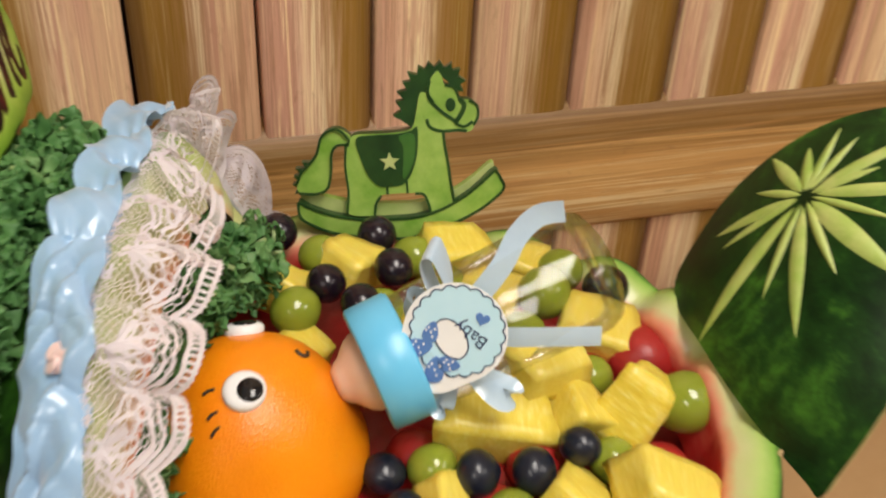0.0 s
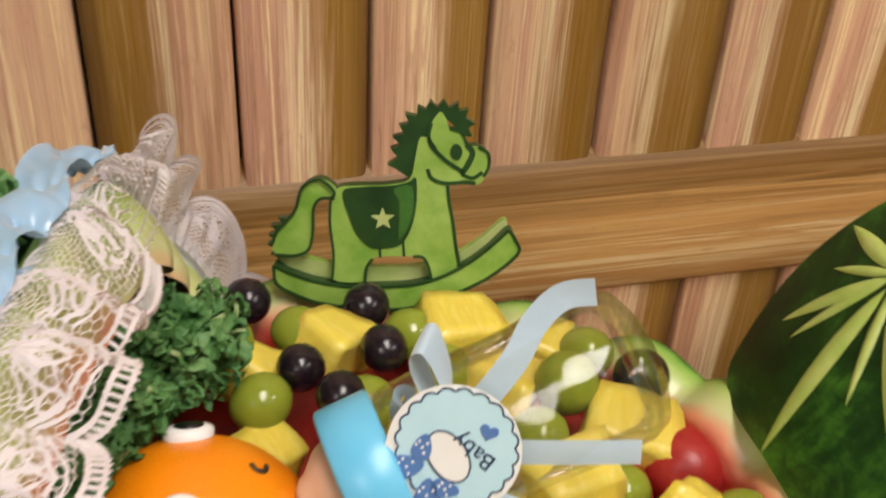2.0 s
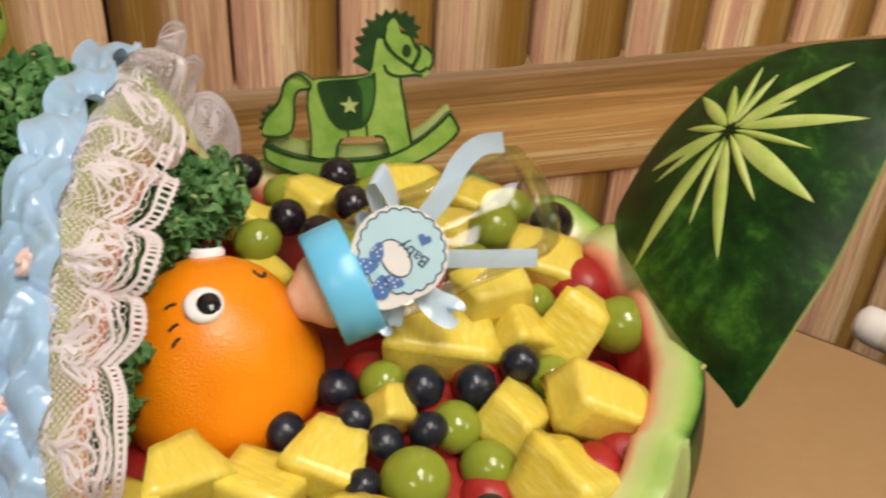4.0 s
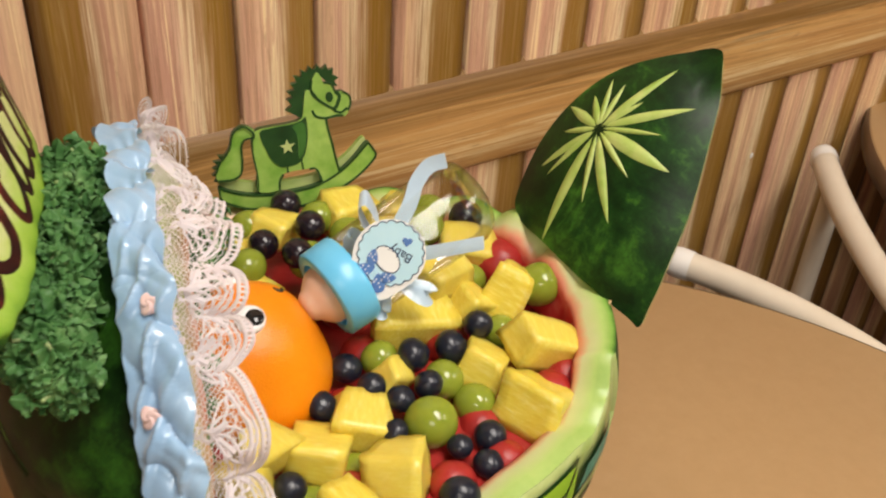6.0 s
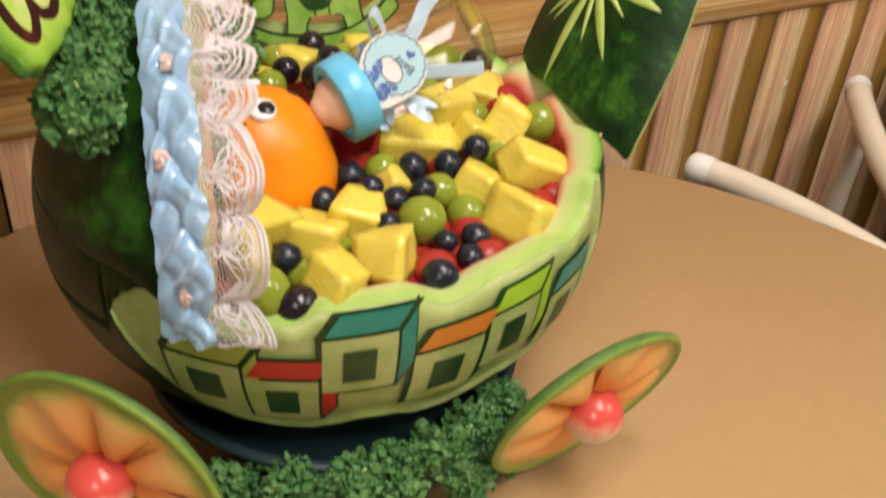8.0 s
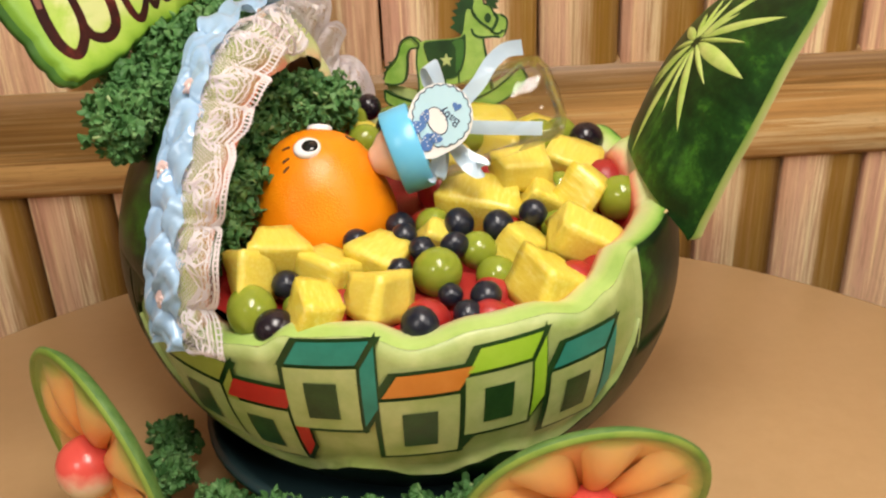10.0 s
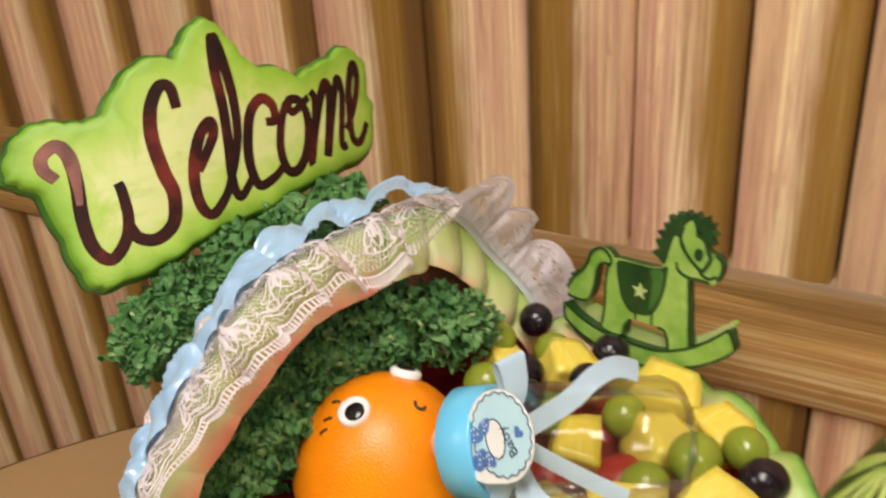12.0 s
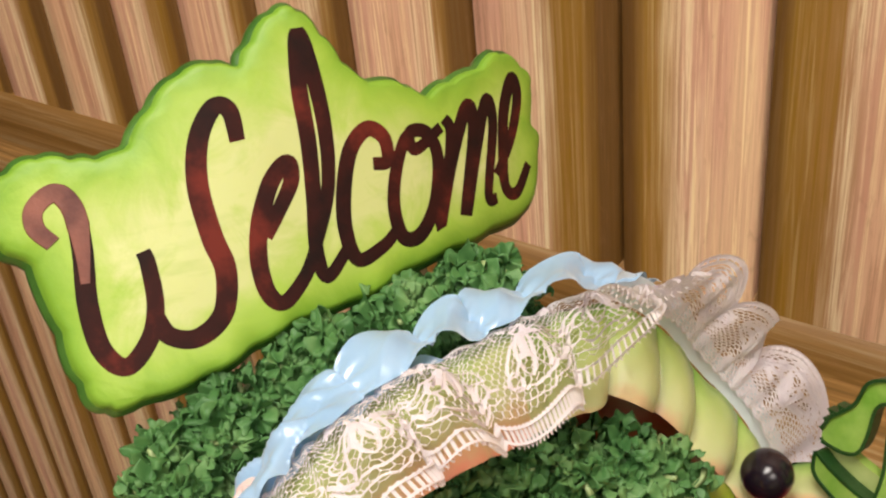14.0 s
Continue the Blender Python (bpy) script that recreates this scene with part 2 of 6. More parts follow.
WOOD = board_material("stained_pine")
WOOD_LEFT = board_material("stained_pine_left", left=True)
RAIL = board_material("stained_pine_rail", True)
GROOVE = simple("groove", (0.035, 0.016, 0.008), (0.06, 0.028, 0.012), 30, 0.8)
PLASTER = simple("plaster", (0.42, 0.30, 0.20), (0.47, 0.34, 0.23), 3, 0.8, 0.1)
CEILING = simple("ceiling_paint", (0.74, 0.71, 0.65), (0.78, 0.75, 0.69), 4, 0.9, 0.1)
FLOOR = simple("floor_tile", (0.14, 0.085, 0.055), (0.19, 0.12, 0.075), 6, 0.4, 0.1)
LAMINATE = Mat("tan_laminate")
_f = LAMINATE.noise(60, 6, 0.7)
LAMINATE.set(LAMINATE.mix(LAMINATE.math("MULTIPLY", LAMINATE.noise(3, 4), 0.6), LAMINATE.ramp(_f, (0.3, (0.41, 0.265, 0.125)), (0.7, (0.46, 0.30, 0.15))), (0.44, 0.275, 0.13)), 0.36)
LAMINATE.bump(LAMINATE.noise(400, 2), 0.05, 0.0003)
LAMINATE = LAMINATE.m
EDGING = simple("dark_edging", (0.09, 0.05, 0.025), (0.13, 0.07, 0.035), 20, 0.4)
METAL = simple("black_iron", (0.02, 0.02, 0.02), (0.035, 0.033, 0.03), 40, 0.45)
CREAM_TUBE = simple("cream_enamel", (0.66, 0.58, 0.46), (0.71, 0.63, 0.51), 25, 0.3, 0.03)
CAP_PLASTIC = simple("white_plastic", (0.78, 0.76, 0.72), (0.82, 0.80, 0.76), 20, 0.35)
SEAT_VINYL = simple("dark_vinyl", (0.035, 0.02, 0.015), (0.055, 0.03, 0.02), 20, 0.5)


def rind_material(name, dark, mid, light, at):
    """Watermelon rind: near-black green with broken lighter bands."""
    m = Mat(name)
    big = m.noise(14, 6, 0.65, m.place((1, 1, 1)), 0.8)
    vein = m.noise(80, 6, 0.75, None, 0.3)
    base = m.ramp(m.math("MULTIPLY_ADD", vein, 0.35, m.math("MULTIPLY", big, 0.8)), (at, dark), (at + 0.10, mid), (at + 0.21, light))
    m.set(base, m.math("MULTIPLY_ADD", vein, 0.2, 0.26))
    m.p.inputs["Specular IOR Level"].default_value = 0.28
    m.bump(m.noise(120, 4), 0.08, 0.0005)
    return m.m


RIND = rind_material("melon_rind", (0.0035, 0.011, 0.0025), (0.006, 0.024, 0.004), (0.028, 0.10, 0.010), 0.53)
RIND_SLICE = rind_material("slice_rind", (0.004, 0.019, 0.003), (0.010, 0.046, 0.006), (0.055, 0.175, 0.016), 0.50)


def cut_material(name):
    """Cut melon wall: from the outside in, green skin, pale rind, pink, red. Follows the attribute depth."""
    m = Mat(name)
    a = m.t.nodes.new("ShaderNodeAttribute")
    a.attribute_name = "depth"
    n = m.noise(60, 4)
    d = m.math("ADD", a.outputs["Fac"], m.math("MULTIPLY_ADD", n, 0.3, -0.15))
    m.set(m.ramp(d, (0.0, (0.03, 0.10, 0.012)), (0.1, (0.20, 0.38, 0.06)), (0.3, (0.40, 0.54, 0.155)), (0.62, (0.57, 0.58, 0.29)), (0.80, (0.74, 0.30, 0.19)), (1.0, (0.58, 0.035, 0.03))), 0.3, Subsurface_Weight=0.12, Subsurface_Radius=(0.004, 0.003, 0.002))
    m.bump(m.noise(220, 3), 0.15, 0.0006)
    return m.m


CUT = cut_material("melon_cut")
PALE = simple("pale_rind", (0.30, 0.40, 0.11), (0.50, 0.56, 0.23), 45, 0.35, 0.2, Subsurface_Weight=0.1, Subsurface_Radius=(0.003, 0.003, 0.001))
CARVED = simple("carved_rind", (0.15, 0.32, 0.035), (0.36, 0.52, 0.12), 60, 0.36, 0.25, Subsurface_Weight=0.1, Subsurface_Radius=(0.003, 0.003, 0.001))
CARVED_DARK = simple("carved_dark_rind", (0.008, 0.035, 0.008), (0.022, 0.075, 0.016), 60, 0.36, 0.2)
CARVED_MID = simple("carved_mid_rind", (0.025, 0.10, 0.016), (0.06, 0.17, 0.03), 60, 0.36, 0.2)
SIGN_FLESH = Mat("sign_rind")
_a = SIGN_FLESH.t.nodes.new("ShaderNodeAttribute")
_a.attribute_name = "depth"
_f = SIGN_FLESH.noise(38, 5, 0.62, None, 0.8)
_d = SIGN_FLESH.math("MULTIPLY", _a.outputs["Fac"], SIGN_FLESH.math("MULTIPLY_ADD", _f, 2.6, -0.35))
_c = SIGN_FLESH.ramp(_d, (0.0, (0.15, 0.32, 0.022)), (0.12, (0.24, 0.43, 0.035)), (0.30, (0.34, 0.52, 0.062)), (0.58, (0.44, 0.57, 0.125)), (0.95, (0.58, 0.63, 0.25)))
SIGN_FLESH.set(SIGN_FLESH.mix(SIGN_FLESH.math("MULTIPLY", SIGN_FLESH.ramp(SIGN_FLESH.noise(1.0, 4, 0.6, SIGN_FLESH.place((30, 30, 160))), (0.55, (0, 0, 0)), (0.75, (1, 1, 1))), 0.3), _c, (0.27, 0.44, 0.05)), 0.5, Subsurface_Weight=0.1, Subsurface_Radius=(0.004, 0.004, 0.001))
SIGN_FLESH.bump(SIGN_FLESH.math("ADD", SIGN_FLESH.noise(110, 4), SIGN_FLESH.math("MULTIPLY", SIGN_FLESH.noise(24, 2), 4.0)), 0.22, 0.002)
SIGN_FLESH = SIGN_FLESH.m
SIGN_EDGE = simple("sign_skin_edge", (0.02, 0.08, 0.010), (0.08, 0.20, 0.03), 40, 0.35, 0.2)
SIGN_INK = Mat("letter_flesh")
_f = SIGN_INK.noise(28, 5, 0.6)
SIGN_INK.set(SIGN_INK.ramp(_f, (0.38, (0.014, 0.006, 0.005)), (0.52, (0.036, 0.008, 0.006)), (0.66, (0.15, 0.022, 0.014))), 0.6)
SIGN_INK.p.inputs["Specular IOR Level"].default_value = 0.15
SIGN_INK.bump(SIGN_INK.noise(150, 3), 0.2, 0.0005)
SIGN_INK = SIGN_INK.m
SIGN_PINK = simple("letter_pink_flesh", (0.085, 0.018, 0.013), (0.25, 0.085, 0.055), 90, 0.55, 0.2)
FLESH_RED = simple("red_flesh", (0.28, 0.009, 0.009), (0.43, 0.035, 0.028), 60, 0.38, 0.3, Subsurface_Weight=0.15, Subsurface_Radius=(0.006, 0.002, 0.001))
PETAL_RIND = simple("petal_cut", (0.30, 0.45, 0.07), (0.52, 0.58, 0.19), 70, 0.38, 0.3)
KALE = Mat("kale_leaf")
_f = KALE.noise(70, 5)
KALE.set(KALE.ramp(_f, (0.3, (0.045, 0.14, 0.036)), (0.52, (0.095, 0.235, 0.068)), (0.72, (0.22, 0.38, 0.14))), 0.5)
KALE.p.inputs["Specular IOR Level"].default_value = 0.35
KALE.bump(KALE.noise(500, 3), 0.3, 0.0006)
KALE = KALE.m
KALE_STEM = simple("kale_stem", (0.24, 0.34, 0.12), (0.34, 0.43, 0.19), 60, 0.45)

PINEAPPLE = Mat("pineapple")
_w = PINEAPPLE.noise(1.0, 4, 0.6, PINEAPPLE.place((420, 90, 420)))
_i = PINEAPPLE.t.nodes.new("ShaderNodeObjectInfo")
PINEAPPLE.set(PINEAPPLE.mix(PINEAPPLE.math("MULTIPLY", _i.outputs["Random"], 0.5), PINEAPPLE.ramp(_w, (0.28, (0.66, 0.49, 0.040)), (0.50, (0.72, 0.57, 0.070)), (0.74, (0.80, 0.69, 0.20))), (0.76, 0.62, 0.12)), 0.32, Subsurface_Weight=0.22, Subsurface_Radius=(0.006, 0.004, 0.001))
PINEAPPLE.bump(_w, 0.22, 0.001)
PINEAPPLE = PINEAPPLE.m
BLUEBERRY = Mat("blueberry_skin")
_f = BLUEBERRY.noise(130, 5)
BLUEBERRY.set(BLUEBERRY.ramp(_f, (0.42, (0.003, 0.0035, 0.006)), (0.57, (0.011, 0.014, 0.028)), (0.72, (0.06, 0.075, 0.125))), BLUEBERRY.math("MULTIPLY_ADD", _f, 0.45, 0.08))
BLUEBERRY = BLUEBERRY.m
BLACK_GRAPE = simple("black_grape_skin", (0.006, 0.004, 0.006), (0.018, 0.010, 0.018), 60, 0.22)
GRAPE = Mat("green_grape_skin")
_f = GRAPE.noise(90, 4)
GRAPE.set(GRAPE.ramp(_f, (0.3, (0.16, 0.22, 0.016)), (0.7, (0.33, 0.37, 0.045))), 0.16, Subsurface_Weight=0.35, Subsurface_Radius=(0.006, 0.007, 0.002))
GRAPE = GRAPE.m
PEEL = Mat("orange_peel")
_v = PEEL.voronoi(900)
PEEL.set(PEEL.ramp(PEEL.noise(18, 4), (0.3, (0.84, 0.225, 0.002)), (0.7, (0.90, 0.29, 0.004))), 0.33, Subsurface_Weight=0.1, Subsurface_Radius=(0.005, 0.002, 0.001))
PEEL.bump(_v, 0.22, 0.0008)
PEEL = PEEL.m
EYE_WHITE = simple("eye_plastic_white", (0.82, 0.82, 0.82), (0.86, 0.86, 0.86), 30, 0.2)
EYE_BLACK = simple("eye_plastic_black", (0.008, 0.008, 0.009), (0.012, 0.012, 0.013), 30, 0.15)
INK = simple("black_ink", (0.02, 0.012, 0.008), (0.035, 0.02, 0.01), 60, 0.5)
CAP_BLUE = simple("sky_blue_plastic", (0.13, 0.50, 0.78), (0.16, 0.55, 0.82), 30, 0.3)
TEAT = simple("tan_rubber", (0.68, 0.46, 0.33), (0.74, 0.53, 0.40), 40, 0.4, Subsurface_Weight=0.2, Subsurface_Radius=(0.006, 0.003, 0.002))
CLEAR = Mat("clear_plastic")
_t = CLEAR.t.nodes.new("ShaderNodeBsdfTransparent")
_t.inputs[0].default_value = (0.95, 0.95, 0.93, 1)
_g = CLEAR.t.nodes.new("ShaderNodeBsdfGlossy")
_g.inputs["Roughness"].default_value = 0.06
_l = CLEAR.t.nodes.new("ShaderNodeLayerWeight")
_l.inputs["Blend"].default_value = 0.25
_x = CLEAR.t.nodes.new("ShaderNodeMixShader")
CLEAR.link(CLEAR.math("MULTIPLY_ADD", _l.outputs["Fresnel"], 0.55, 0.03), _x.inputs[0])
CLEAR.link(_t.outputs[0], _x.inputs[1])
CLEAR.link(_g.outputs[0], _x.inputs[2])
CLEAR.link(_x.outputs[0], CLEAR.out.inputs["Surface"])
CLEAR = CLEAR.m
CARD = simple("white_card", (0.80, 0.80, 0.78), (0.84, 0.84, 0.82), 40, 0.6)
CARD_BLUE = simple("pale_blue_print", (0.47, 0.72, 0.82), (0.53, 0.77, 0.86), 60, 0.6)
CARD_DEEP = simple("deep_blue_print", (0.07, 0.16, 0.42), (0.10, 0.22, 0.50), 60, 0.6)
CARD_INK = simple("navy_print", (0.015, 0.03, 0.08), (0.03, 0.05, 0.12), 60, 0.6)


def satin(name, a, b):
    m = Mat(name)
    f = m.noise(40, 4)
    weave = m.noise(1.0, 2, 0.5, m.place((900, 900, 200)))
    m.set(m.ramp(f, (0.3, a), (0.7, b)), 0.23, Sheen_Weight=0.5, Sheen_Roughness=0.5)
    m.p.inputs["Specular IOR Level"].default_value = 1.0
    m.bump(m.math("ADD", m.math("MULTIPLY", weave, 0.12), m.noise(75, 2, 0.5, None, 2.0)), 0.18, 0.0014)
    return m.m


SATIN = satin("blue_satin", (0.33, 0.54, 0.79), (0.42, 0.63, 0.86))
SATIN_TAG = satin("blue_satin_bow", (0.52, 0.68, 0.83), (0.60, 0.75, 0.88))
ROSE = satin("pink_satin", (0.72, 0.50, 0.47), (0.80, 0.60, 0.57))
TULLE = satin("blue_lining", (0.78, 0.89, 0.96), (0.83, 0.92, 0.97))
THREAD = simple("lace_thread", (0.86, 0.80, 0.84), (0.91, 0.87, 0.90), 90, 0.85, 0.3)


def let_through(material, share):
    """Lets part of the light pass through thin cloth or leaf."""
    t = material.node_tree
    p, out = t.nodes["Principled BSDF"], t.nodes["Material Output"]
    thin, mixer = t.nodes.new("ShaderNodeBsdfTranslucent"), t.nodes.new("ShaderNodeMixShader")
    colour = p.inputs["Base Color"]
    if colour.links:
        t.links.new(colour.links[0].from_socket, thin.inputs["Color"])
    mixer.inputs[0].default_value = share
    t.links.new(p.outputs[0], mixer.inputs[1])
    t.links.new(thin.outputs[0], mixer.inputs[2])
    t.links.new(mixer.outputs[0], out.inputs["Surface"])


for _m, _s in ((THREAD, 0.4), (SATIN, 0.2), (SATIN_TAG, 0.2), (TULLE, 0.25), (KALE, 0.15)):
    let_through(_m, _s)

BLOCK_TEAL = simple("teal_dye", (0.015, 0.20, 0.15), (0.03, 0.29, 0.22), 50, 0.4, 0.15)
BLOCK_RED = simple("red_dye", (0.42, 0.015, 0.012), (0.52, 0.03, 0.02), 50, 0.4, 0.15)
BLOCK_ORANGE = simple("orange_dye", (0.58, 0.19, 0.02), (0.66, 0.25, 0.04), 50, 0.4, 0.15)
BLOCK_LIME = simple("lime_dye", (0.30, 0.55, 0.025), (0.40, 0.64, 0.05), 50, 0.4, 0.15)
BLOCK_OLIVE = simple("olive_dye", (0.30, 0.36, 0.05), (0.38, 0.42, 0.08), 50, 0.4, 0.15)
CANTALOUPE = Mat("cantaloupe_flesh")
_l = CANTALOUPE.t.nodes.new("ShaderNodeVectorMath")
_l.operation = "LENGTH"
CANTALOUPE.link(CANTALOUPE.tc.outputs["Object"], _l.inputs[0])
_r = CANTALOUPE.math("ADD", CANTALOUPE.math("MULTIPLY", _l.outputs["Value"], 15.0), CANTALOUPE.math("MULTIPLY_ADD", CANTALOUPE.noise(60, 4), 0.12, -0.06))
CANTALOUPE.set(CANTALOUPE.ramp(_r, (0.3, (0.78, 0.30, 0.07)), (0.66, (0.86, 0.44, 0.14)), (0.82, (0.80, 0.50, 0.17)), (0.90, (0.50, 0.48, 0.12)), (0.96, (0.20, 0.33, 0.045))), 0.34, Subsurface_Weight=0.2, Subsurface_Radius=(0.006, 0.003, 0.001))
CANTALOUPE.bump(CANTALOUPE.noise(240, 4), 0.2)
CANTALOUPE = CANTALOUPE.m
CANTALOUPE_RIM = simple("cantaloupe_rim", (0.13, 0.26, 0.03), (0.30, 0.38, 0.07), 40, 0.4, 0.2)
CANTALOUPE_SKIN = simple("cantaloupe_skin", (0.05, 0.13, 0.02), (0.12, 0.22, 0.05), 120, 0.6, 0.5)
RADISH = Mat("red_and_white_radish")
_s = RADISH.t.nodes.new("ShaderNodeSeparateXYZ")
RADISH.link(RADISH.tc.outputs["Object"], _s.inputs[0])
_z = RADISH.math("ADD", RADISH.math("MULTIPLY_ADD", _s.outputs["Z"], 30.0, 0.24), RADISH.math("MULTIPLY_ADD", RADISH.noise(90, 3), 0.5, -0.25))
RADISH.set(RADISH.ramp(_z, (0.05, (0.74, 0.62, 0.42)), (0.28, (0.76, 0.32, 0.22)), (0.5, (0.70, 0.09, 0.07))), 0.25)
RADISH = RADISH.m
TUB = simple("dark_teal_plastic", (0.012, 0.030, 0.036), (0.020, 0.044, 0.050), 30, 0.4)
PICK = simple("toothpick_wood", (0.55, 0.38, 0.18), (0.62, 0.44, 0.22), 80, 0.6)
LAMP_GLOW = Mat("lamp_diffuser")
LAMP_GLOW.set((0.9, 0.88, 0.82), 0.5, Emission_Color=(1.0, 0.9, 0.76, 1), Emission_Strength=2.0)
LAMP_GLOW = LAMP_GLOW.m

# ---------------------------------------------------------------- room
X0, X1, Y0, Y1, ROOM = -2.2, 3.0, -3.2, 0.27, 2.6
ob = part("floor", boxed((X0 + X1) / 2, (Y0 + Y1) / 2, -0.05, X1 - X0 + 0.2, Y1 - Y0 + 0.2, 0.1), FLOOR, None)
tagged(ob, "dark brown tiled restaurant floor", "floor", kind="structure")
ob = part("ceiling", boxed((X0 + X1) / 2, (Y0 + Y1) / 2, ROOM + 0.05, X1 - X0 + 0.2, Y1 - Y0 + 0.2, 0.1), CEILING, None)
tagged(ob, "plain off-white painted ceiling", "ceiling", kind="structure")
for name, at, size in (("wall_south", ((X0 + X1) / 2, Y0 - 0.05, ROOM / 2), (X1 - X0 + 0.2, 0.1, ROOM)),
                       ("wall_west", (X0 - 0.05, (Y0 + Y1) / 2, ROOM / 2), (0.1, Y1 - Y0, ROOM)),
                       ("wall_east", (X1 + 0.05, (Y0 + Y1) / 2, ROOM / 2), (0.1, Y1 - Y0, ROOM))):
    tagged(part(name, boxed(*at, *size), PLASTER, None), "plain warm beige plastered wall", "wall", kind="structure")
wall_north = part("wall_north", boxed((X0 + X1) / 2, Y1 + 0.07, ROOM / 2, X1 - X0 + 0.2, 0.1, ROOM), GROOVE, None)
tagged(wall_north, "wall of stained pine boards with a broad rail", "wall", kind="structure")
for x, y in ((0.25, -0.75), (-1.25, -1.9), (1.7, -1.5)):
    lamp = thing("ceiling_light", "white rectangular ceiling light panel", "ceiling light", (x, y, 2.6), "ceiling lights")
    part("frame", boxed(0, 0, -0.022, 0.62, 1.17, 0.04, 0.006), CAP_PLASTIC, lamp)
    part("diffuser", boxed(0, 0, -0.046, 0.56, 1.11, 0.006), LAMP_GLOW, lamp)

# the rail: a broad board with a rounded upper edge and a small lip
bm = bmesh.new()
prof = [(0.030, 0.831), (0.006, 0.831), (0.001, 0.837), (0.0, 0.860), (0.0, 0.904), (0.003, 0.918), (0.010, 0.928), (0.020, 0.932), (0.030, 0.932)]
grid(bm, 1, len(prof) - 1, lambda u, v: (X0 + (X1 - X0) * u, 0.256 + prof[round(v * (len(prof) - 1))][0], prof[round(v * (len(prof) - 1))][1] - 0.8815))
rail = part("rail", bm, RAIL, wall_north, "broad golden-brown pine rail")
rail.location = (0, 0, 0.8815)

# ---------------------------------------------------------------- table, chairs, far table
def round_table(x, y, radius, label):
    t = thing("round_table", label, "table", (x, y, 0), "round tables")
    top = part("tabletop", lathe(bmesh.new(), [(0.0, 0.722), (radius - 0.004, 0.722), (radius, 0.726), (radius, 0.746), (radius - 0.004, 0.75), (0.0, 0.75)], 96), LAMINATE, t)
    part("edge_band", lathe(bmesh.new(), [(radius - 0.001, 0.7225), (radius + 0.0025, 0.7245), (radius + 0.0025, 0.7465), (radius - 0.001, 0.7485)], 96), EDGING, top)
    part("pedestal", lathe(bmesh.new(), [(0.0, 0.03), (0.045, 0.03), (0.04, 0.06), (0.035, 0.66), (0.06, 0.7), (0.16, 0.722), (0.0, 0.722)], 24), METAL, t)
    part("base", lathe(bmesh.new(), [(0.0, 0.0), (0.27, 0.0), (0.27, 0.012), (0.1, 0.03), (0.0, 0.034)], 40), METAL, t)
    return t


round_table(0.062, -0.232, 0.528, "round tan laminate table against the pine wall")
round_table(1.20, -0.12, 0.455, "second round tan laminate table behind the chairs")


def tube_chair(x, y, turn, label, height=0.73, bow=0.45):
    """A chair whose back is one bowed horizontal tube with capped ends on bent legs; it faces -x before the turn."""
    c = thing("tube_chair", label, "chair", (x, y, 0), "tube chairs")
    c.rotation_euler = (0, 0, radians(turn))
    arc = [Vector((bow * math.cos(a) - bow, bow * math.sin(a), height)) for a in np.linspace(-0.189 / bow, 0.189 / bow, 30)]
    back = part("back_rail", tube(bmesh.new(), arc, 0.0145, 14), CREAM_TUBE, c, "cream enamelled bowed tube")
    for q, o in ((arc[0], arc[1]), (arc[-1], arc[-2])):
        d = (q - o).normalized()
        part("end_cap", lathe(bmesh.new(), [(0.0155, -0.014), (0.0158, 0.0), (0.0145, 0.008), (0.009, 0.0125), (0.0, 0.014)], 16, basis(q, d.orthogonal(), d)), CAP_PLASTIC, back, "white plastic end cap")
    for sx, sy, top in ((-0.012, 0.13, height), (-0.012, -0.13, height), (-0.36, 0.15, 0.45), (-0.36, -0.15, 0.45)):
        pts = catmull([(sx + (0.05 if top > 0.5 else -0.03), sy * 1.12, 0.0), (sx + 0.005, sy, 0.25), (sx, sy, 0.42), (sx, sy, top)], 8)
        part("leg", tube(bmesh.new(), pts, 0.0125, 12), CREAM_TUBE, c)
    part("seat", boxed(-0.19, 0, 0.455, 0.36, 0.36, 0.05, 0.02), SEAT_VINYL, c, "dark brown vinyl seat")
    return c


tube_chair(0.566, -0.030, 4, "cream tubular metal chair pushed in at the table")
tube_chair(0.686, 0.062, 146, "cream tubular metal chair facing the far table", 0.742, 1.2)

# ---------------------------------------------------------------- the carved melon
MC, MA, MYAW = Vector((0.050, 0.017, 0.893)), (0.178, 0.150, 0.158), radians(-18.6)
MROT = Matrix.Rotation(MYAW, 3, "Z")


def on_melon(az, z, out=0.0):
    """A point of the melon's skin at an azimuth in degrees about its long axis and a height, out metres outside it."""
    s = max(-0.999, min(0.999, (z - MC.z) / MA[2]))
    c = math.sqrt(1 - s * s)
    a = radians(az)
    p = Vector((MA[0] * c * math.cos(a), MA[1] * c * math.sin(a), MA[2] * s))
    n = Vector((p.x / MA[0] ** 2, p.y / MA[1] ** 2, p.z / MA[2] ** 2)).normalized()
    return MC + MROT @ (p + n * out)


def along(table, x):
    """Looks x up in rising (x, y) pairs, smoothly."""
    for (a, p), (b, q) in zip(table, table[1:]):
        if x <= b:
            t = max(0.0, min(1.0, (x - a) / (b - a)))
            return p + (q - p) * t * t * (3 - 2 * t)
    return table[-1][1]


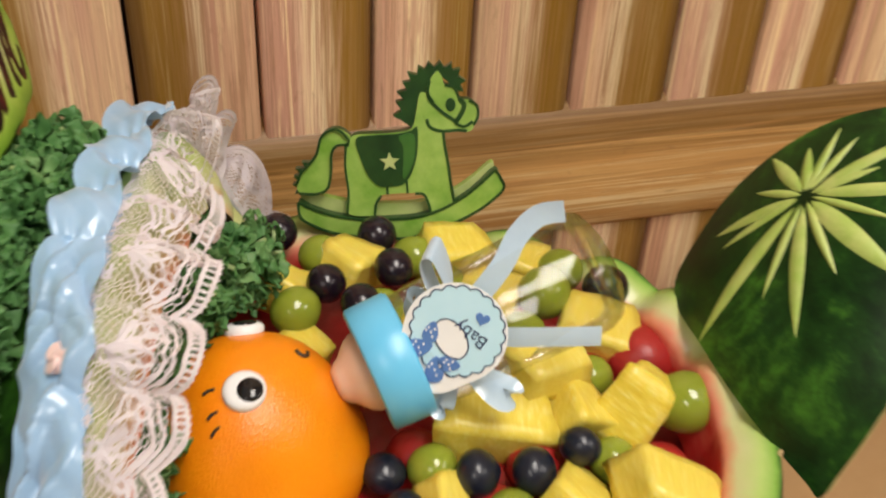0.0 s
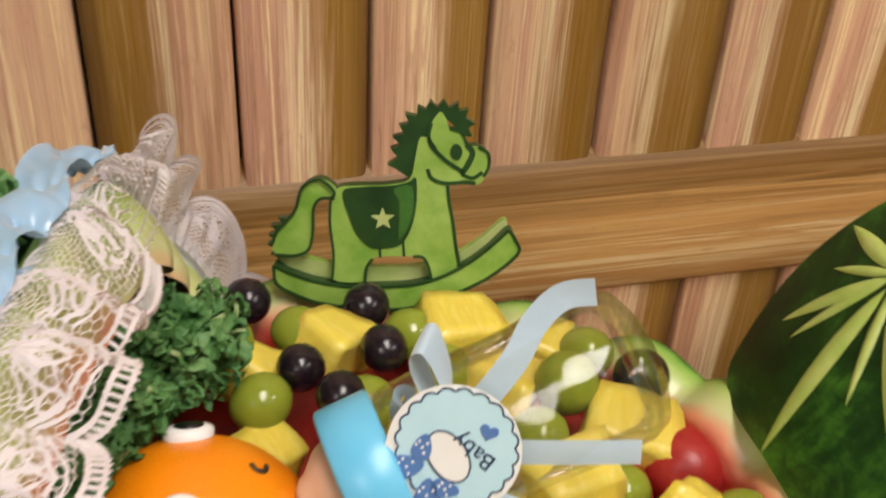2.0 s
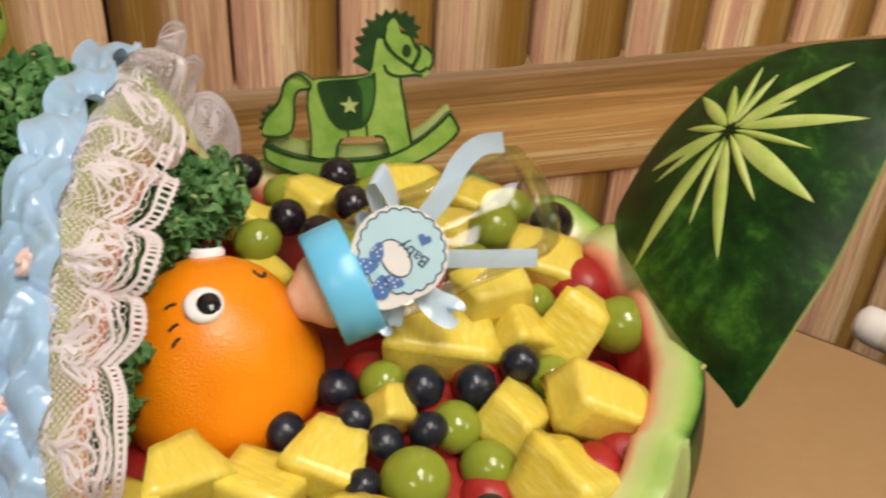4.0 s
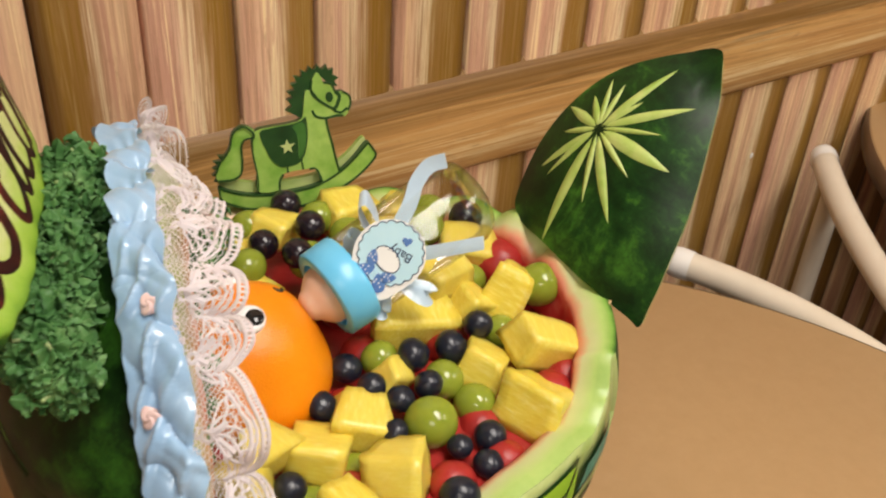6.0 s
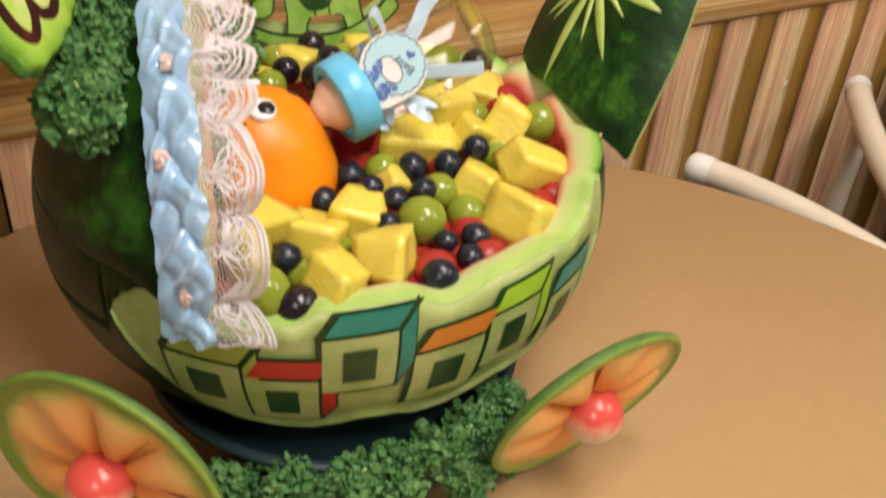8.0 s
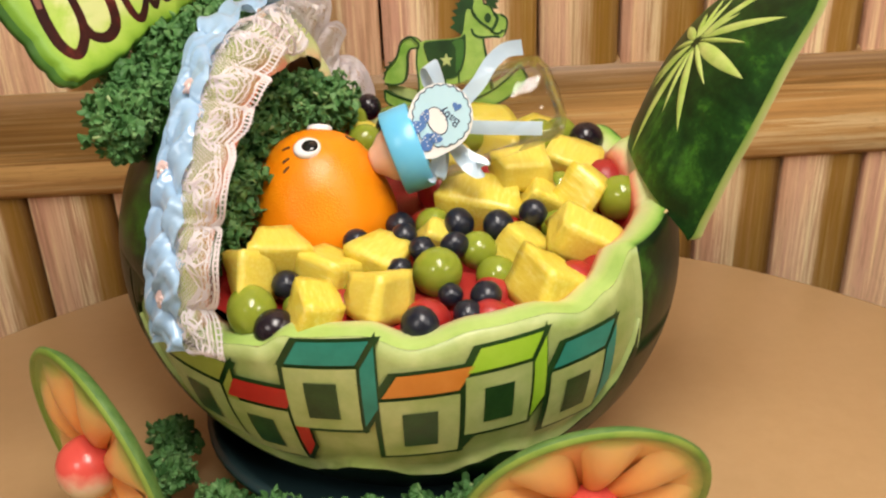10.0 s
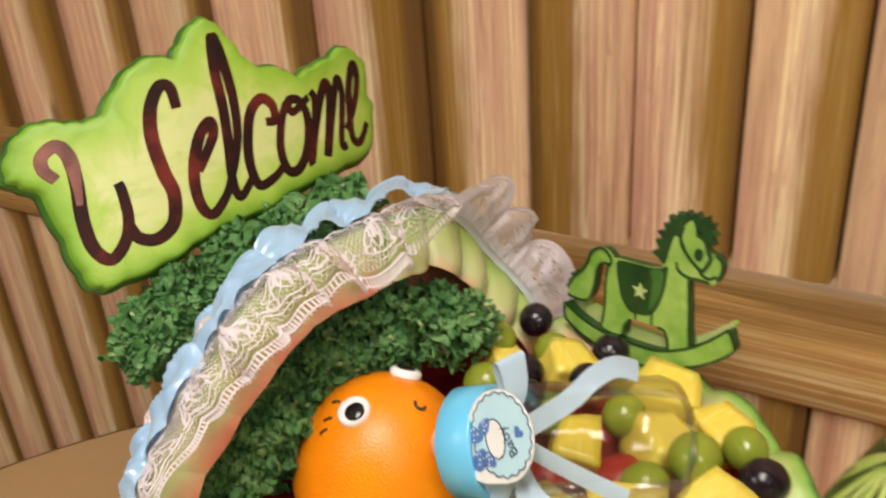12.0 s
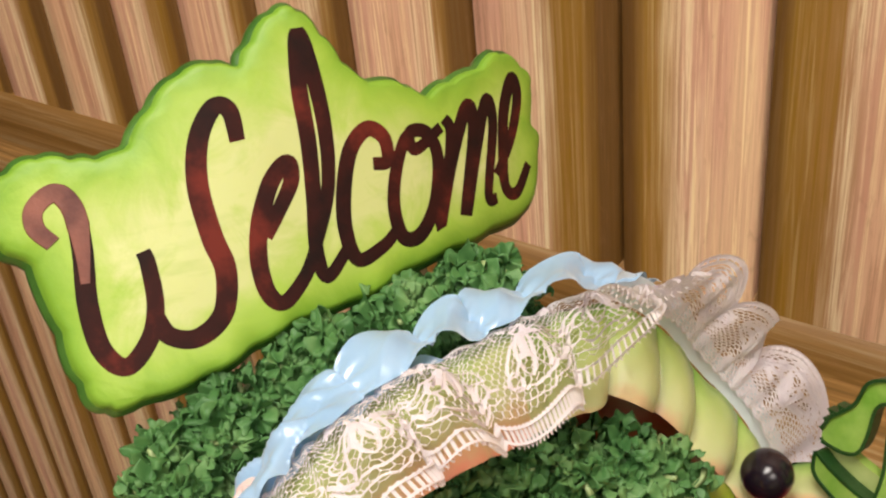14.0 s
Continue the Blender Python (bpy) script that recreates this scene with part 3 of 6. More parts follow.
RIM = [(-180, 0.93), (-128, 0.915), (-112, 0.893), (-100, 0.899), (-94, 0.909), (-80, 0.913), (-72, 0.905), (-60, 0.914), (-48, 0.916), (-40, 0.911), (-33, 0.918), (-24, 0.934), (0, 0.938)]
BAND = [(-136, 0.902), (-135.2, 0.885), (-134, 0.873), (-132, 0.861), (-129, 0.848), (-124, 0.829), (-119, 0.815), (-112, 0.803), (-105, 0.797), (-98, 0.797), (-92, 0.805), (-86, 0.813), (-79, 0.813), (-73, 0.806), (-66, 0.805), (-60, 0.815), (-54, 0.823), (-47, 0.819), (-40, 0.822), (-34, 0.835), (-29, 0.852), (-26, 0.872), (-24, 0.90)]


def rim(az):
    az = (az + 180) % 360 - 180
    if az <= 0:
        return along(RIM, az)
    # the far edge is cut into rounded scallops, lower behind the horse
    return along([(0, 0.938), (30, 0.936), (60, 0.922), (112, 0.920), (180, 0.93)], az) + (0.013 * abs(math.sin(radians(az) * 9.5)) if az < 112 else 0.0)


BOTTOM = 0.765
carriage = thing("melon_carriage", "hollowed dark green watermelon carved as a carriage, full of fruit", "fruit carving", (MC.x, MC.y, BOTTOM))
carriage_inverse = Matrix.Translation((-MC.x, -MC.y, -BOTTOM))


def carve(name, bm, material, parent=carriage, label="", flat=False):
    """A part of the carriage, given in world places."""
    bmesh.ops.transform(bm, matrix=carriage_inverse, verts=bm.verts[:])
    return part(name, bm, material, parent, label, flat)


bm = bmesh.new()
NB, LOW, UP = 480, 14, 8
CREST = [(-136, 0.882), (-134, 0.893), (-131, 0.902), (-127, 0.909), (-122, 0.914), (-117, 0.917), (-112, 0.93), (0, 0.95)]


def skin(u, v):
    az = -180 + 360 * u
    inside = -136 < az < -24
    edge = along(BAND, az) if inside else 0.87
    r = rim(az)
    crest = min(r - 0.0002, along(CREST, az)) if inside else r - 0.0002
    edge = min(edge, crest - 0.001)
    k = v * (LOW + UP + 5)
    if k <= LOW:
        return on_melon(az, BOTTOM + (edge - BOTTOM) * k / LOW)
    if k <= LOW + UP + 2:
        return on_melon(az, edge + (crest - edge) * max(0.0, k - LOW - 1) / (UP + 1), -0.0025 if inside else 0.0)
    return on_melon(az, crest + (r - crest) * (k - LOW - UP - 3) / 2, -0.0025 if inside and crest > r - 0.001 else 0.0)
grid(bm, NB, LOW + UP + 5, skin, wrap_u=True, mat=lambda u, v: 1 if -136 < -180 + 360 * u < -24.5 and LOW - 0.5 < v * (LOW + UP + 5) < LOW + UP + 1.5 else 0)
shell = carve("shell", bm, [RIND, PALE])
bm = bmesh.new()
grid(bm, 48, 1, lambda u, v: on_melon(360 * u, BOTTOM) if v < 0.5 else MC + Vector((0, 0, BOTTOM - MC.z)), wrap_u=True)
carve("underside", bm, RIND, shell)


def cut_strip(name, n, k, fn, parent, wrap=False, depth=lambda u, v: v):
    """A strip of cut melon with the attribute depth across it."""
    b = bmesh.new()
    lay = b.verts.layers.float.new("depth")
    vs = grid(b, n, k, fn, wrap_u=wrap)
    for i, row in enumerate(vs):
        for j, vert in enumerate(row):
            vert[lay] = depth(i / n, j / k)
    return carve(name, b, CUT, parent)


def rim_face(u, v):
    az = -180 + 360 * u
    inside = -136 < az < -24
    z = rim(az)
    out = -0.0025 if inside else 0.0
    if v <= 0.55:
        s = v / 0.55
        return on_melon(az, z, out - 0.023 * s) + Vector((0, 0, 0.003 * math.sin(math.pi * s) - 0.002 * s))
    s = (v - 0.55) / 0.45
    return on_melon(az, z - 0.002 - 0.040 * s, -0.023 - 0.012 * s)
cut_strip("rim", 240, 12, rim_face, carriage, True, lambda u, v: min(1.0, max(v / 0.62, 0.26 if -117 < -180 + 360 * u < -25 else 0.0)))
# the hollowed flesh under the fruit
bm = bmesh.new()
grid(bm, 60, 10, lambda u, v: (lambda q: MC.xy.to_3d() * v + q * (1 - v) + Vector((0, 0, 0)))(on_melon(360 * u, 0.905, -0.0195)) if v < 0.99 else Vector((MC.x, MC.y, 0.905)), wrap_u=True)
for v in bm.verts:
    v.co.z = 0.903 + 0.05 * (v.co.y - MC.y) * 0.5 + 0.004 * noise.noise(v.co * 60)
carve("hollow", bm, FLESH_RED, carriage, "red hollowed flesh")

# hood: the skin that was left standing over the far end
def unit(az, z):
    s = (z - MC.z) / MA[2]
    c = math.sqrt(max(0.0, 1 - s * s))
    return Vector((c * math.cos(radians(az)), c * math.sin(radians(az)), s))


EDGE = [(-10, -0.405), (6, -0.405), (15, -0.400), (27, -0.416), (39, -0.438), (51, -0.448), (62, -0.449), (78, -0.454), (94, -0.465), (108, -0.479), (117, -0.485), (127, -0.500), (140, -0.513), (149, -0.505), (162, -0.455), (200, -0.38)]
RISE = [(0.0, 0.006), (0.08, 0.006), (0.14, 0.002), (0.2, -0.002), (0.27, -0.002), (0.33, 0.0), (0.40, -0.001), (0.46, -0.004), (0.52, -0.002), (0.56, 0.002), (0.61, 0.006), (0.67, 0.004), (0.75, 0.0), (1.0, 0.0)]


def ring_point(a):
    """The hood's open edge, a from 0 at the near foot over the top to 1 at the far foot."""
    deg = 1 + a * 192
    for (p, v), (q, w) in zip(EDGE, EDGE[1:]):
        if deg <= q:
            x = v + (w - v) * (deg - p) / (q - p)
            break
    th = radians(deg)
    r = math.sqrt(max(0.0, 1 - x * x))
    return Vector((x, -math.cos(th) * r, math.sin(th) * r)).normalized()


def melon_world(d, out=0.0):
    p = Vector((d.x * MA[0], d.y * MA[1], d.z * MA[2]))
    n = Vector((d.x / MA[0], d.y / MA[1], d.z / MA[2])).normalized()
    return MC + MROT @ (p + n * out)


def hood_dir(a, b):
    p = ring_point(a)
    q = unit(-128 - 128 * a, 0.915)
    d = (p * (1 - b) + q * b)
    # bulge over the back
    mid = Vector((-1, 0.0, 0.55)).normalized()
    d = d + mid * (0.55 * math.sin(math.pi * b) * math.sin(math.pi * a))
    return d.normalized()


bm = bmesh.new()
grid(bm, 72, 30, lambda u, v: melon_world(hood_dir(u, v), along(RISE, u) * (1 - v) ** 0.6))
hood = carve("hood", bm, RIND, carriage, "dark green rind hood")


def hood_edge_point(u, v):
    """The cut edge of the hood, carved into rounded scallops that step out further on the far side."""
    far = max(0.0, min(1.0, (u - 0.5) * 8))
    lobe = abs(math.sin(u * 42)) ** 0.5
    if v < 0.2:
        # the peeled strip on top, under the lace's seam
        d = ring_point(u)
        n = Vector((d.x / MA[0], d.y / MA[1], d.z / MA[2])).normalized()
        back = Vector((-1, 0, 0))
        back = (back - n * back.dot(n)).normalized()
        return melon_world(d, along(RISE, u) + 0.0016 * (1 - far)) + MROT @ back * (0.010 * (0.2 - v) / 0.2 * (1 - far))
    v = (v - 0.2) / 0.8
    p = melon_world(ring_point(u), along(RISE, u) - (0.016 + 0.014 * min(1.0, u / 0.3)) * v - 0.0035 * far * (1 - lobe) * (1 - v))
    return p + MROT @ Vector(((0.002 + 0.011 * far) * lobe * math.sin(math.pi * (0.10 + 0.60 * v)), 0, 0))


cut_strip("hood_edge", 420, 10, hood_edge_point, hood, depth=lambda u, v: (0.26 if u < 0.5 else 0.04) + (0.56 if u < 0.5 else 0.66) * v ** 0.8 - 0.10 * (1 - abs(math.sin(u * 42)) ** 0.3))
cut_strip("hood_lining", 72, 20, lambda u, v: melon_world(hood_dir(u, v), along(RISE, u) * (1 - v) ** 0.6 - 0.021), hood, depth=lambda u, v: 0.72 + 0.1 * v)

# ---------------------------------------------------------------- name band: six carved toy blocks
def panel(bm, corners, out, inset=0.0, n=6, index=0):
    """A four-cornered patch (azimuth, height) laid on the skin."""
    (a, b, c, d) = corners
    mid = (sum(q[0] for q in corners) / 4, sum(q[1] for q in corners) / 4)
    a, b, c, d = (((q[0] - mid[0]) * (1 - inset) + mid[0], (q[1] - mid[1]) * (1 - inset) + mid[1]) for q in (a, b, c, d))

    def fn(u, v):
        top = (a[0] + (b[0] - a[0]) * u, a[1] + (b[1] - a[1]) * u)
        low = (d[0] + (c[0] - d[0]) * u, d[1] + (c[1] - d[1]) * u)
        return on_melon(top[0] + (low[0] - top[0]) * v, top[1] + (low[1] - top[1]) * v, out)
    grid(bm, n, n, fn, mat=index)
    return bm


def letter_block(az, z, half, tall, tilt, dye, deep):
    """A carved block: pale face, dyed top and side, dark outline, and a plain dark bar where a letter stood."""
    lean = tilt * half
    face = [(az - half, z + tall - lean), (az + half, z + tall + lean), (az + half, z - tall + lean), (az - half, z - tall - lean)]
    up, over = 0.016, half * 0.42
    top = [(az - half + over, z + tall - lean + up), (az + half + over, z + tall + lean + up), (az + half, z + tall + lean), (az - half, z + tall - lean)]
    side = [(az + half, z + tall + lean), (az + half + over, z + tall + lean + up), (az + half + over, z - tall + lean + up), (az + half, z - tall + lean)]
    block = carve("letter_block", panel(bmesh.new(), face, -0.0008, -0.10), CARVED_DARK, carriage, "carved toy block with dark outlines")
    carve("face", panel(bmesh.new(), face, 0.0003, 0.06), PALE, block)
    carve("top", panel(panel(bmesh.new(), top, -0.0009, -0.14, index=1), top, 0.0001, 0.10), [dye, CARVED_DARK], block)
    carve("side", panel(panel(bmesh.new(), side, -0.0010, -0.14, index=1), side, 0.0, 0.12), [deep, CARVED_DARK], block)
    bar = [(az - half * 0.42, z + tall * 0.55 - lean * 0.4), (az + half * 0.42, z + tall * 0.55 + lean * 0.4), (az + half * 0.42, z - tall * 0.55 + lean * 0.4), (az - half * 0.42, z - tall * 0.55 - lean * 0.4)]
    carve("bar", panel(bmesh.new(), bar, 0.0009), CARVED_DARK, block, "plain dark bar")


letter_block(-116.5, 0.848, 7.6, 0.0225, -0.0002, BLOCK_OLIVE, BLOCK_OLIVE)
letter_block(-102, 0.838, 7.2, 0.0225, 0.0001, BLOCK_RED, BLOCK_RED)
letter_block(-88, 0.872, 7.0, 0.0225, 0.0003, BLOCK_TEAL, BLOCK_TEAL)
letter_block(-71, 0.854, 7.4, 0.0235, 0.0003, BLOCK_ORANGE, CARVED_DARK)
letter_block(-57, 0.869, 6.4, 0.0220, 0.0003, BLOCK_LIME, BLOCK_LIME)
letter_block(-41, 0.862, 6.4, 0.0220, 0.0003, BLOCK_TEAL, BLOCK_TEAL)

# ---------------------------------------------------------------- tub and kale under the melon
tub = thing("plastic_tub", "dark teal plastic tub under the melon", "tub", (0.045, -0.005, 0.75))
part("bowl", lathe(bmesh.new(), [(0.0, 0.0), (0.098, 0.0), (0.102, 0.004), (0.122, 0.036), (0.126, 0.038), (0.126, 0.042), (0.119, 0.042), (0.110, 0.03), (0.0, 0.016)], 56), TUB, tub)


def kale_bunch(label, spots, size, count, seed, at):
    """A bunch of curly kale: ruffled leaflets on short stems, thick over the given (x, y, z, radius) spots."""
    rnd = random.Random(seed)
    k = thing("kale", label, "kale", at, "kale garnish")
    inv = -Vector(at)
    leaf, stem = bmesh.new(), bmesh.new()
    weight = [s[3] ** 2 for s in spots]
    for i in range(int(1.6 * count)):
        x, y, z, r = rnd.choices(spots, weight)[0]
        d = Vector((rnd.gauss(0, 1), rnd.gauss(0, 1), rnd.gauss(0.15, 1))).normalized()
        c = Vector((x, y, z)) + d * (r * rnd.uniform(0.35, 1.0)) + inv
        face = (d + Vector((rnd.gauss(0, 0.5), rnd.gauss(0, 0.5), rnd.gauss(0.25, 0.5)))).normalized()
        m = basis(c, Vector((rnd.gauss(0, 1), rnd.gauss(0, 1), rnd.gauss(0, 1))), face)
        w = 0.78 * size * rnd.uniform(0.6, 1.25)
        waves, ph, cup = rnd.choice((2, 3, 3, 4)), rnd.uniform(0, TAU), rnd.uniform(-0.15, 0.5)
        k2, p2 = rnd.choice((5, 6, 7, 8)), rnd.uniform(0, TAU)
        span = rnd.uniform(4.4, 5.8)

        off = Vector((i * 0.37, seed * 1.9, 0.0))

        def fn(u, v, w=w, waves=waves, ph=ph, cup=cup, k2=k2, p2=p2, span=span, m=m, off=off):
            a = span * u
            rough = noise.noise(Vector((math.cos(a) * 2.4, math.sin(a) * 2.4, v)) + off)
            ph2 = k2 * a + p2 + 2.0 * rough
            curl = math.sin(1.95 * v)
            rr = w * (0.22 + 0.64 * curl + 0.08 * v * math.cos(2 * ph2) + 0.14 * rough)
            h = w * (cup * v + 0.30 * math.sin(waves * a + ph) - 0.30 * v ** 4 + (0.27 + 0.16 * rough) * v * math.sin(ph2))
            return m @ Vector((rr * math.cos(a), rr * math.sin(a), h))
        grid(leaf, 64, 6, fn)
        if i % 6 == 0:
            tube(stem, [m @ Vector((0, 0, -w * 1.1)), m @ Vector((0, 0, -w * 0.4)), m @ Vector((w * 0.3, 0, 0.1 * w))], 0.0011, 5)
    tagged(part("leaves", leaf, KALE, k), "curly dark green leaves", kind="stuff")
    tagged(part("stem", stem, KALE_STEM, k), "pale green stems", kind="stuff")
    return k


kale_bunch("dark green curly kale behind the hood", [(-0.092, -0.004, 1.004, 0.020), (-0.080, 0.026, 1.014, 0.021), (-0.066, 0.058, 1.019, 0.021), (-0.098, -0.026, 0.994, 0.019), (-0.098, 0.000, 0.988, 0.018), (-0.055, 0.084, 1.018, 0.020)], 0.0090, 760, 3, (-0.09, 0.02, 0.985))
kale_bunch("dark green curly kale lining the hood", [(-0.050, -0.005, 0.945, 0.030), (-0.040, 0.03, 0.962, 0.030), (-0.018, 0.062, 0.970, 0.028), (0.008, 0.086, 0.962, 0.024), (-0.058, -0.035, 0.930, 0.022), (-0.03, 0.05, 0.935, 0.028), (-0.058, 0.01, 0.915, 0.028)], 0.0088, 860, 5, (-0.02, 0.03, 0.905))
kale_bunch("curly kale spread round the tub's front", [(-0.06, -0.095, 0.776, 0.019), (-0.03, -0.118, 0.780, 0.020), (0.0, -0.128, 0.780, 0.020), (0.03, -0.132, 0.782, 0.020), (0.06, -0.132, 0.785, 0.019), (0.09, -0.125, 0.787, 0.019), (0.115, -0.112, 0.788, 0.017), (-0.03, -0.138, 0.769, 0.016), (0.0, -0.146, 0.768, 0.016), (0.075, -0.145, 0.769, 0.015), (0.105, -0.132, 0.770, 0.016)], 0.0088, 700, 7, (0.03, -0.13, 0.775))
kale_bunch("small sprig of curly kale under the hood's back", [(-0.098, -0.062, 0.780, 0.016), (-0.104, -0.030, 0.780, 0.016)], 0.0095, 100, 9, (-0.10, -0.045, 0.78))

# ---------------------------------------------------------------- fruit
def chunk(seed, sx, sy, sz, taper):
    """A knife-cut pineapple chunk: a wedge or block with slightly bowed, fibrous faces and soft edges."""
    rnd = random.Random(seed)
    bm = bmesh.new()
    vs = bmesh.ops.create_cube(bm, size=1.0)["verts"]
    slope = rnd.uniform(-0.3, 0.3) * (1 - taper)
    for v in vs:
        if v.co.y > 0:
            v.co.x = v.co.x * taper + slope
        if v.co.z > 0:
            v.co.y *= rnd.uniform(0.86, 1.0)
            v.co.x *= rnd.uniform(0.88, 1.0)
        v.co += Vector((rnd.uniform(-0.13, 0.13), rnd.uniform(-0.13, 0.13), rnd.uniform(-0.13, 0.13)))
    bmesh.ops.subdivide_edges(bm, edges=bm.edges[:], cuts=4, use_grid_fill=True)
    for v in bm.verts:
        n = noise.noise(v.co * 3.1 + Vector((seed, 0, 0)))
        v.co *= 1 + 0.06 * n
        v.co += 0.050 * noise.noise_vector(v.co * 6 + Vector((0, seed, 0)))
    bmesh.ops.smooth_vert(bm, verts=bm.verts[:], factor=0.26, use_axis_x=True, use_axis_y=True, use_axis_z=True)
    for v in bm.verts:
        v.co = Vector((v.co.x * sx, v.co.y * sy, v.co.z * sz))
    return bm


CHUNKS = [  # place, length, width, thickness, turn, tilt, roll, taper
    (0.161, -0.0545, 0.9225, 0.046, 0.027, 0.026, -14, 8, 24, 0.92), (0.133, -0.080, 0.9090, 0.040, 0.036, 0.028, 28, 4, 26, 0.85), (0.125, -0.043, 0.9110, 0.028, 0.028, 0.026, 40, 12, 20, 0.8),
    (0.164, -0.006, 0.9250, 0.026, 0.030, 0.034, 62, 30, 18, 0.35), (0.138, 0.000, 0.9235, 0.028, 0.026, 0.026, 20, 25, 30, 0.4), (0.101, 0.006, 0.9210, 0.056, 0.034, 0.028, -10, 12, 8, 0.8),
    (0.170, 0.042, 0.9290, 0.040, 0.030, 0.022, -22, 10, 14, 0.75), (0.132, 0.014, 0.9390, 0.044, 0.024, 0.022, 8, 14, 4, 0.8), (0.0065, -0.0955, 0.9120, 0.030, 0.034, 0.026, 18, 10, 14, 0.9)]
CHUNKS += [(0.040, -0.0865, 0.9110, 0.036, 0.034, 0.028, 40, -14, 20, 0.75), (-0.017, -0.0500, 0.9230, 0.042, 0.026, 0.022, 24, 6, 10, 0.6), (0.0135, -0.0535, 0.9100, 0.038, 0.034, 0.026, 60, 12, 14, 0.8),
           (0.0415, -0.0450, 0.9120, 0.034, 0.032, 0.024, -30, 10, 16, 0.8), (0.073, -0.027, 0.9150, 0.022, 0.020, 0.020, 10, 20, 30, 0.6), (-0.035, -0.067, 0.9170, 0.032, 0.030, 0.028, 50, -18, 18, 0.45),
           (0.033, 0.098, 0.9340, 0.024, 0.022, 0.020, 70, 20, 12, 0.7), (0.064, 0.108, 0.9360, 0.030, 0.024, 0.022, 40, 8, 20, 0.85)]
CHUNKS += [(0.118, 0.110, 0.9330, 0.038, 0.028, 0.024, 6, 6, 8, 0.85), (0.030, 0.058, 0.9270, 0.024, 0.022, 0.020, 30, 10, 5, 0.8), (0.150, 0.098, 0.9300, 0.034, 0.026, 0.022, -30, 10, 10, 0.8),
           (0.090, 0.060, 0.9260, 0.034, 0.030, 0.024, 15, 12, 10, 0.8), (0.128, 0.075, 0.9270, 0.034, 0.028, 0.024, 50, 8, 14, 0.8)]
for i, (x, y, z, long, wide, thick, turn, tilt, roll, taper) in enumerate(CHUNKS):
    solo("pineapple_chunk", chunk(i + 1, 0.95 * long, 0.95 * wide, 0.95 * thick, taper), PINEAPPLE, "juicy yellow pineapple chunk among the fruit", "pineapple", "pineapple chunks", pose(x, y, z, tilt, roll, turn))


def berry(crown=True):
    """A blueberry with its star-shaped crown."""
    bm = bmesh.new()
    bmesh.ops.create_icosphere(bm, subdivisions=3, radius=1.0)
    for v in bm.verts:
        v.co.z *= 0.88
        r = math.hypot(v.co.x, v.co.y)
        if crown and v.co.z > 0 and r < 0.42:
            a = math.atan2(v.co.y, v.co.x)
            v.co.z += 0.10 * math.exp(-((r - 0.30) / 0.09) ** 2) * (0.7 + 0.5 * math.cos(5 * a)) - 0.14 * math.exp(-(r / 0.18) ** 2)
        v.co += v.co.normalized() * 0.012 * noise.noise(v.co * 2.2)
    return bm


berry_mesh = mesh_of("blueberry", berry(), BLUEBERRY)
BERRIES = [  # place, diameter
    (0.0537, -0.0083, 0.9149, 0.0184), (0.0559, -0.0332, 0.9206, 0.0160), (0.0276, -0.0297, 0.9157, 0.0174), (0.0889, -0.0228, 0.9209, 0.0200), (0.1122, -0.0259, 0.9196, 0.0201),
    (0.1333, -0.0227, 0.9252, 0.0179), (0.0659, -0.0475, 0.9181, 0.0162), (0.0846, -0.0459, 0.9185, 0.0173), (0.0523, -0.0647, 0.9147, 0.0149), (0.0798, -0.0853, 0.9086, 0.0142),
    (0.0991, -0.0858, 0.9071, 0.0181), (0.0883, -0.1002, 0.9047, 0.0170), (0.0620, -0.1120, 0.9062, 0.0219), (-0.0106, -0.0698, 0.9118, 0.0175), (0.2080, 0.0174, 0.9207, 0.0141)]
rnd = random.Random(11)
for x, y, z, d in BERRIES:
    ob = new("blueberry", berry_mesh)
    ob.matrix_world = pose(x, y, z, rnd.uniform(-70, 70), rnd.uniform(-70, 70), rnd.uniform(0, 360)) @ Matrix.Scale(d / 2, 4)
    tagged(ob, "dusky dark blue fresh blueberry among the fruit", "blueberry", "blueberries")


def grape_mesh(name, material):
    bm = bmesh.new()
    bmesh.ops.create_icosphere(bm, subdivisions=3, radius=1.0)
    for v in bm.verts:
        r = math.hypot(v.co.x, v.co.y)
        v.co.z *= 1.10
        if v.co.z > 0:
            v.co.z -= 0.07 * math.exp(-(r / 0.15) ** 2)
        v.co += v.co.normalized() * 0.014 * noise.noise(v.co * 1.7)
    return mesh_of(name, bm, material)


black_mesh, green_mesh = grape_mesh("black_grape", BLACK_GRAPE), grape_mesh("green_grape", GRAPE)
for x, y, z, d in ((0.180, 0.0609, 0.9377, 0.0225), (0.0824, 0.1269, 0.9392, 0.0200), (0.0821, 0.0912, 0.9440, 0.0190), (0.0489, 0.0880, 0.9423, 0.0190), (0.0600, 0.0640, 0.9470, 0.0185), (0.0333, 0.1365, 0.9415, 0.0200), (-0.0150, -0.0990, 0.9010, 0.0230)):
    ob = new("black_grape", black_mesh)
    ob.matrix_world = pose(x, y, z, rnd.uniform(40, 90), 0, rnd.uniform(0, 360)) @ Matrix.Scale(d / 2, 4)
    tagged(ob, "glossy black round grape among the fruit", "grape", "black grapes")
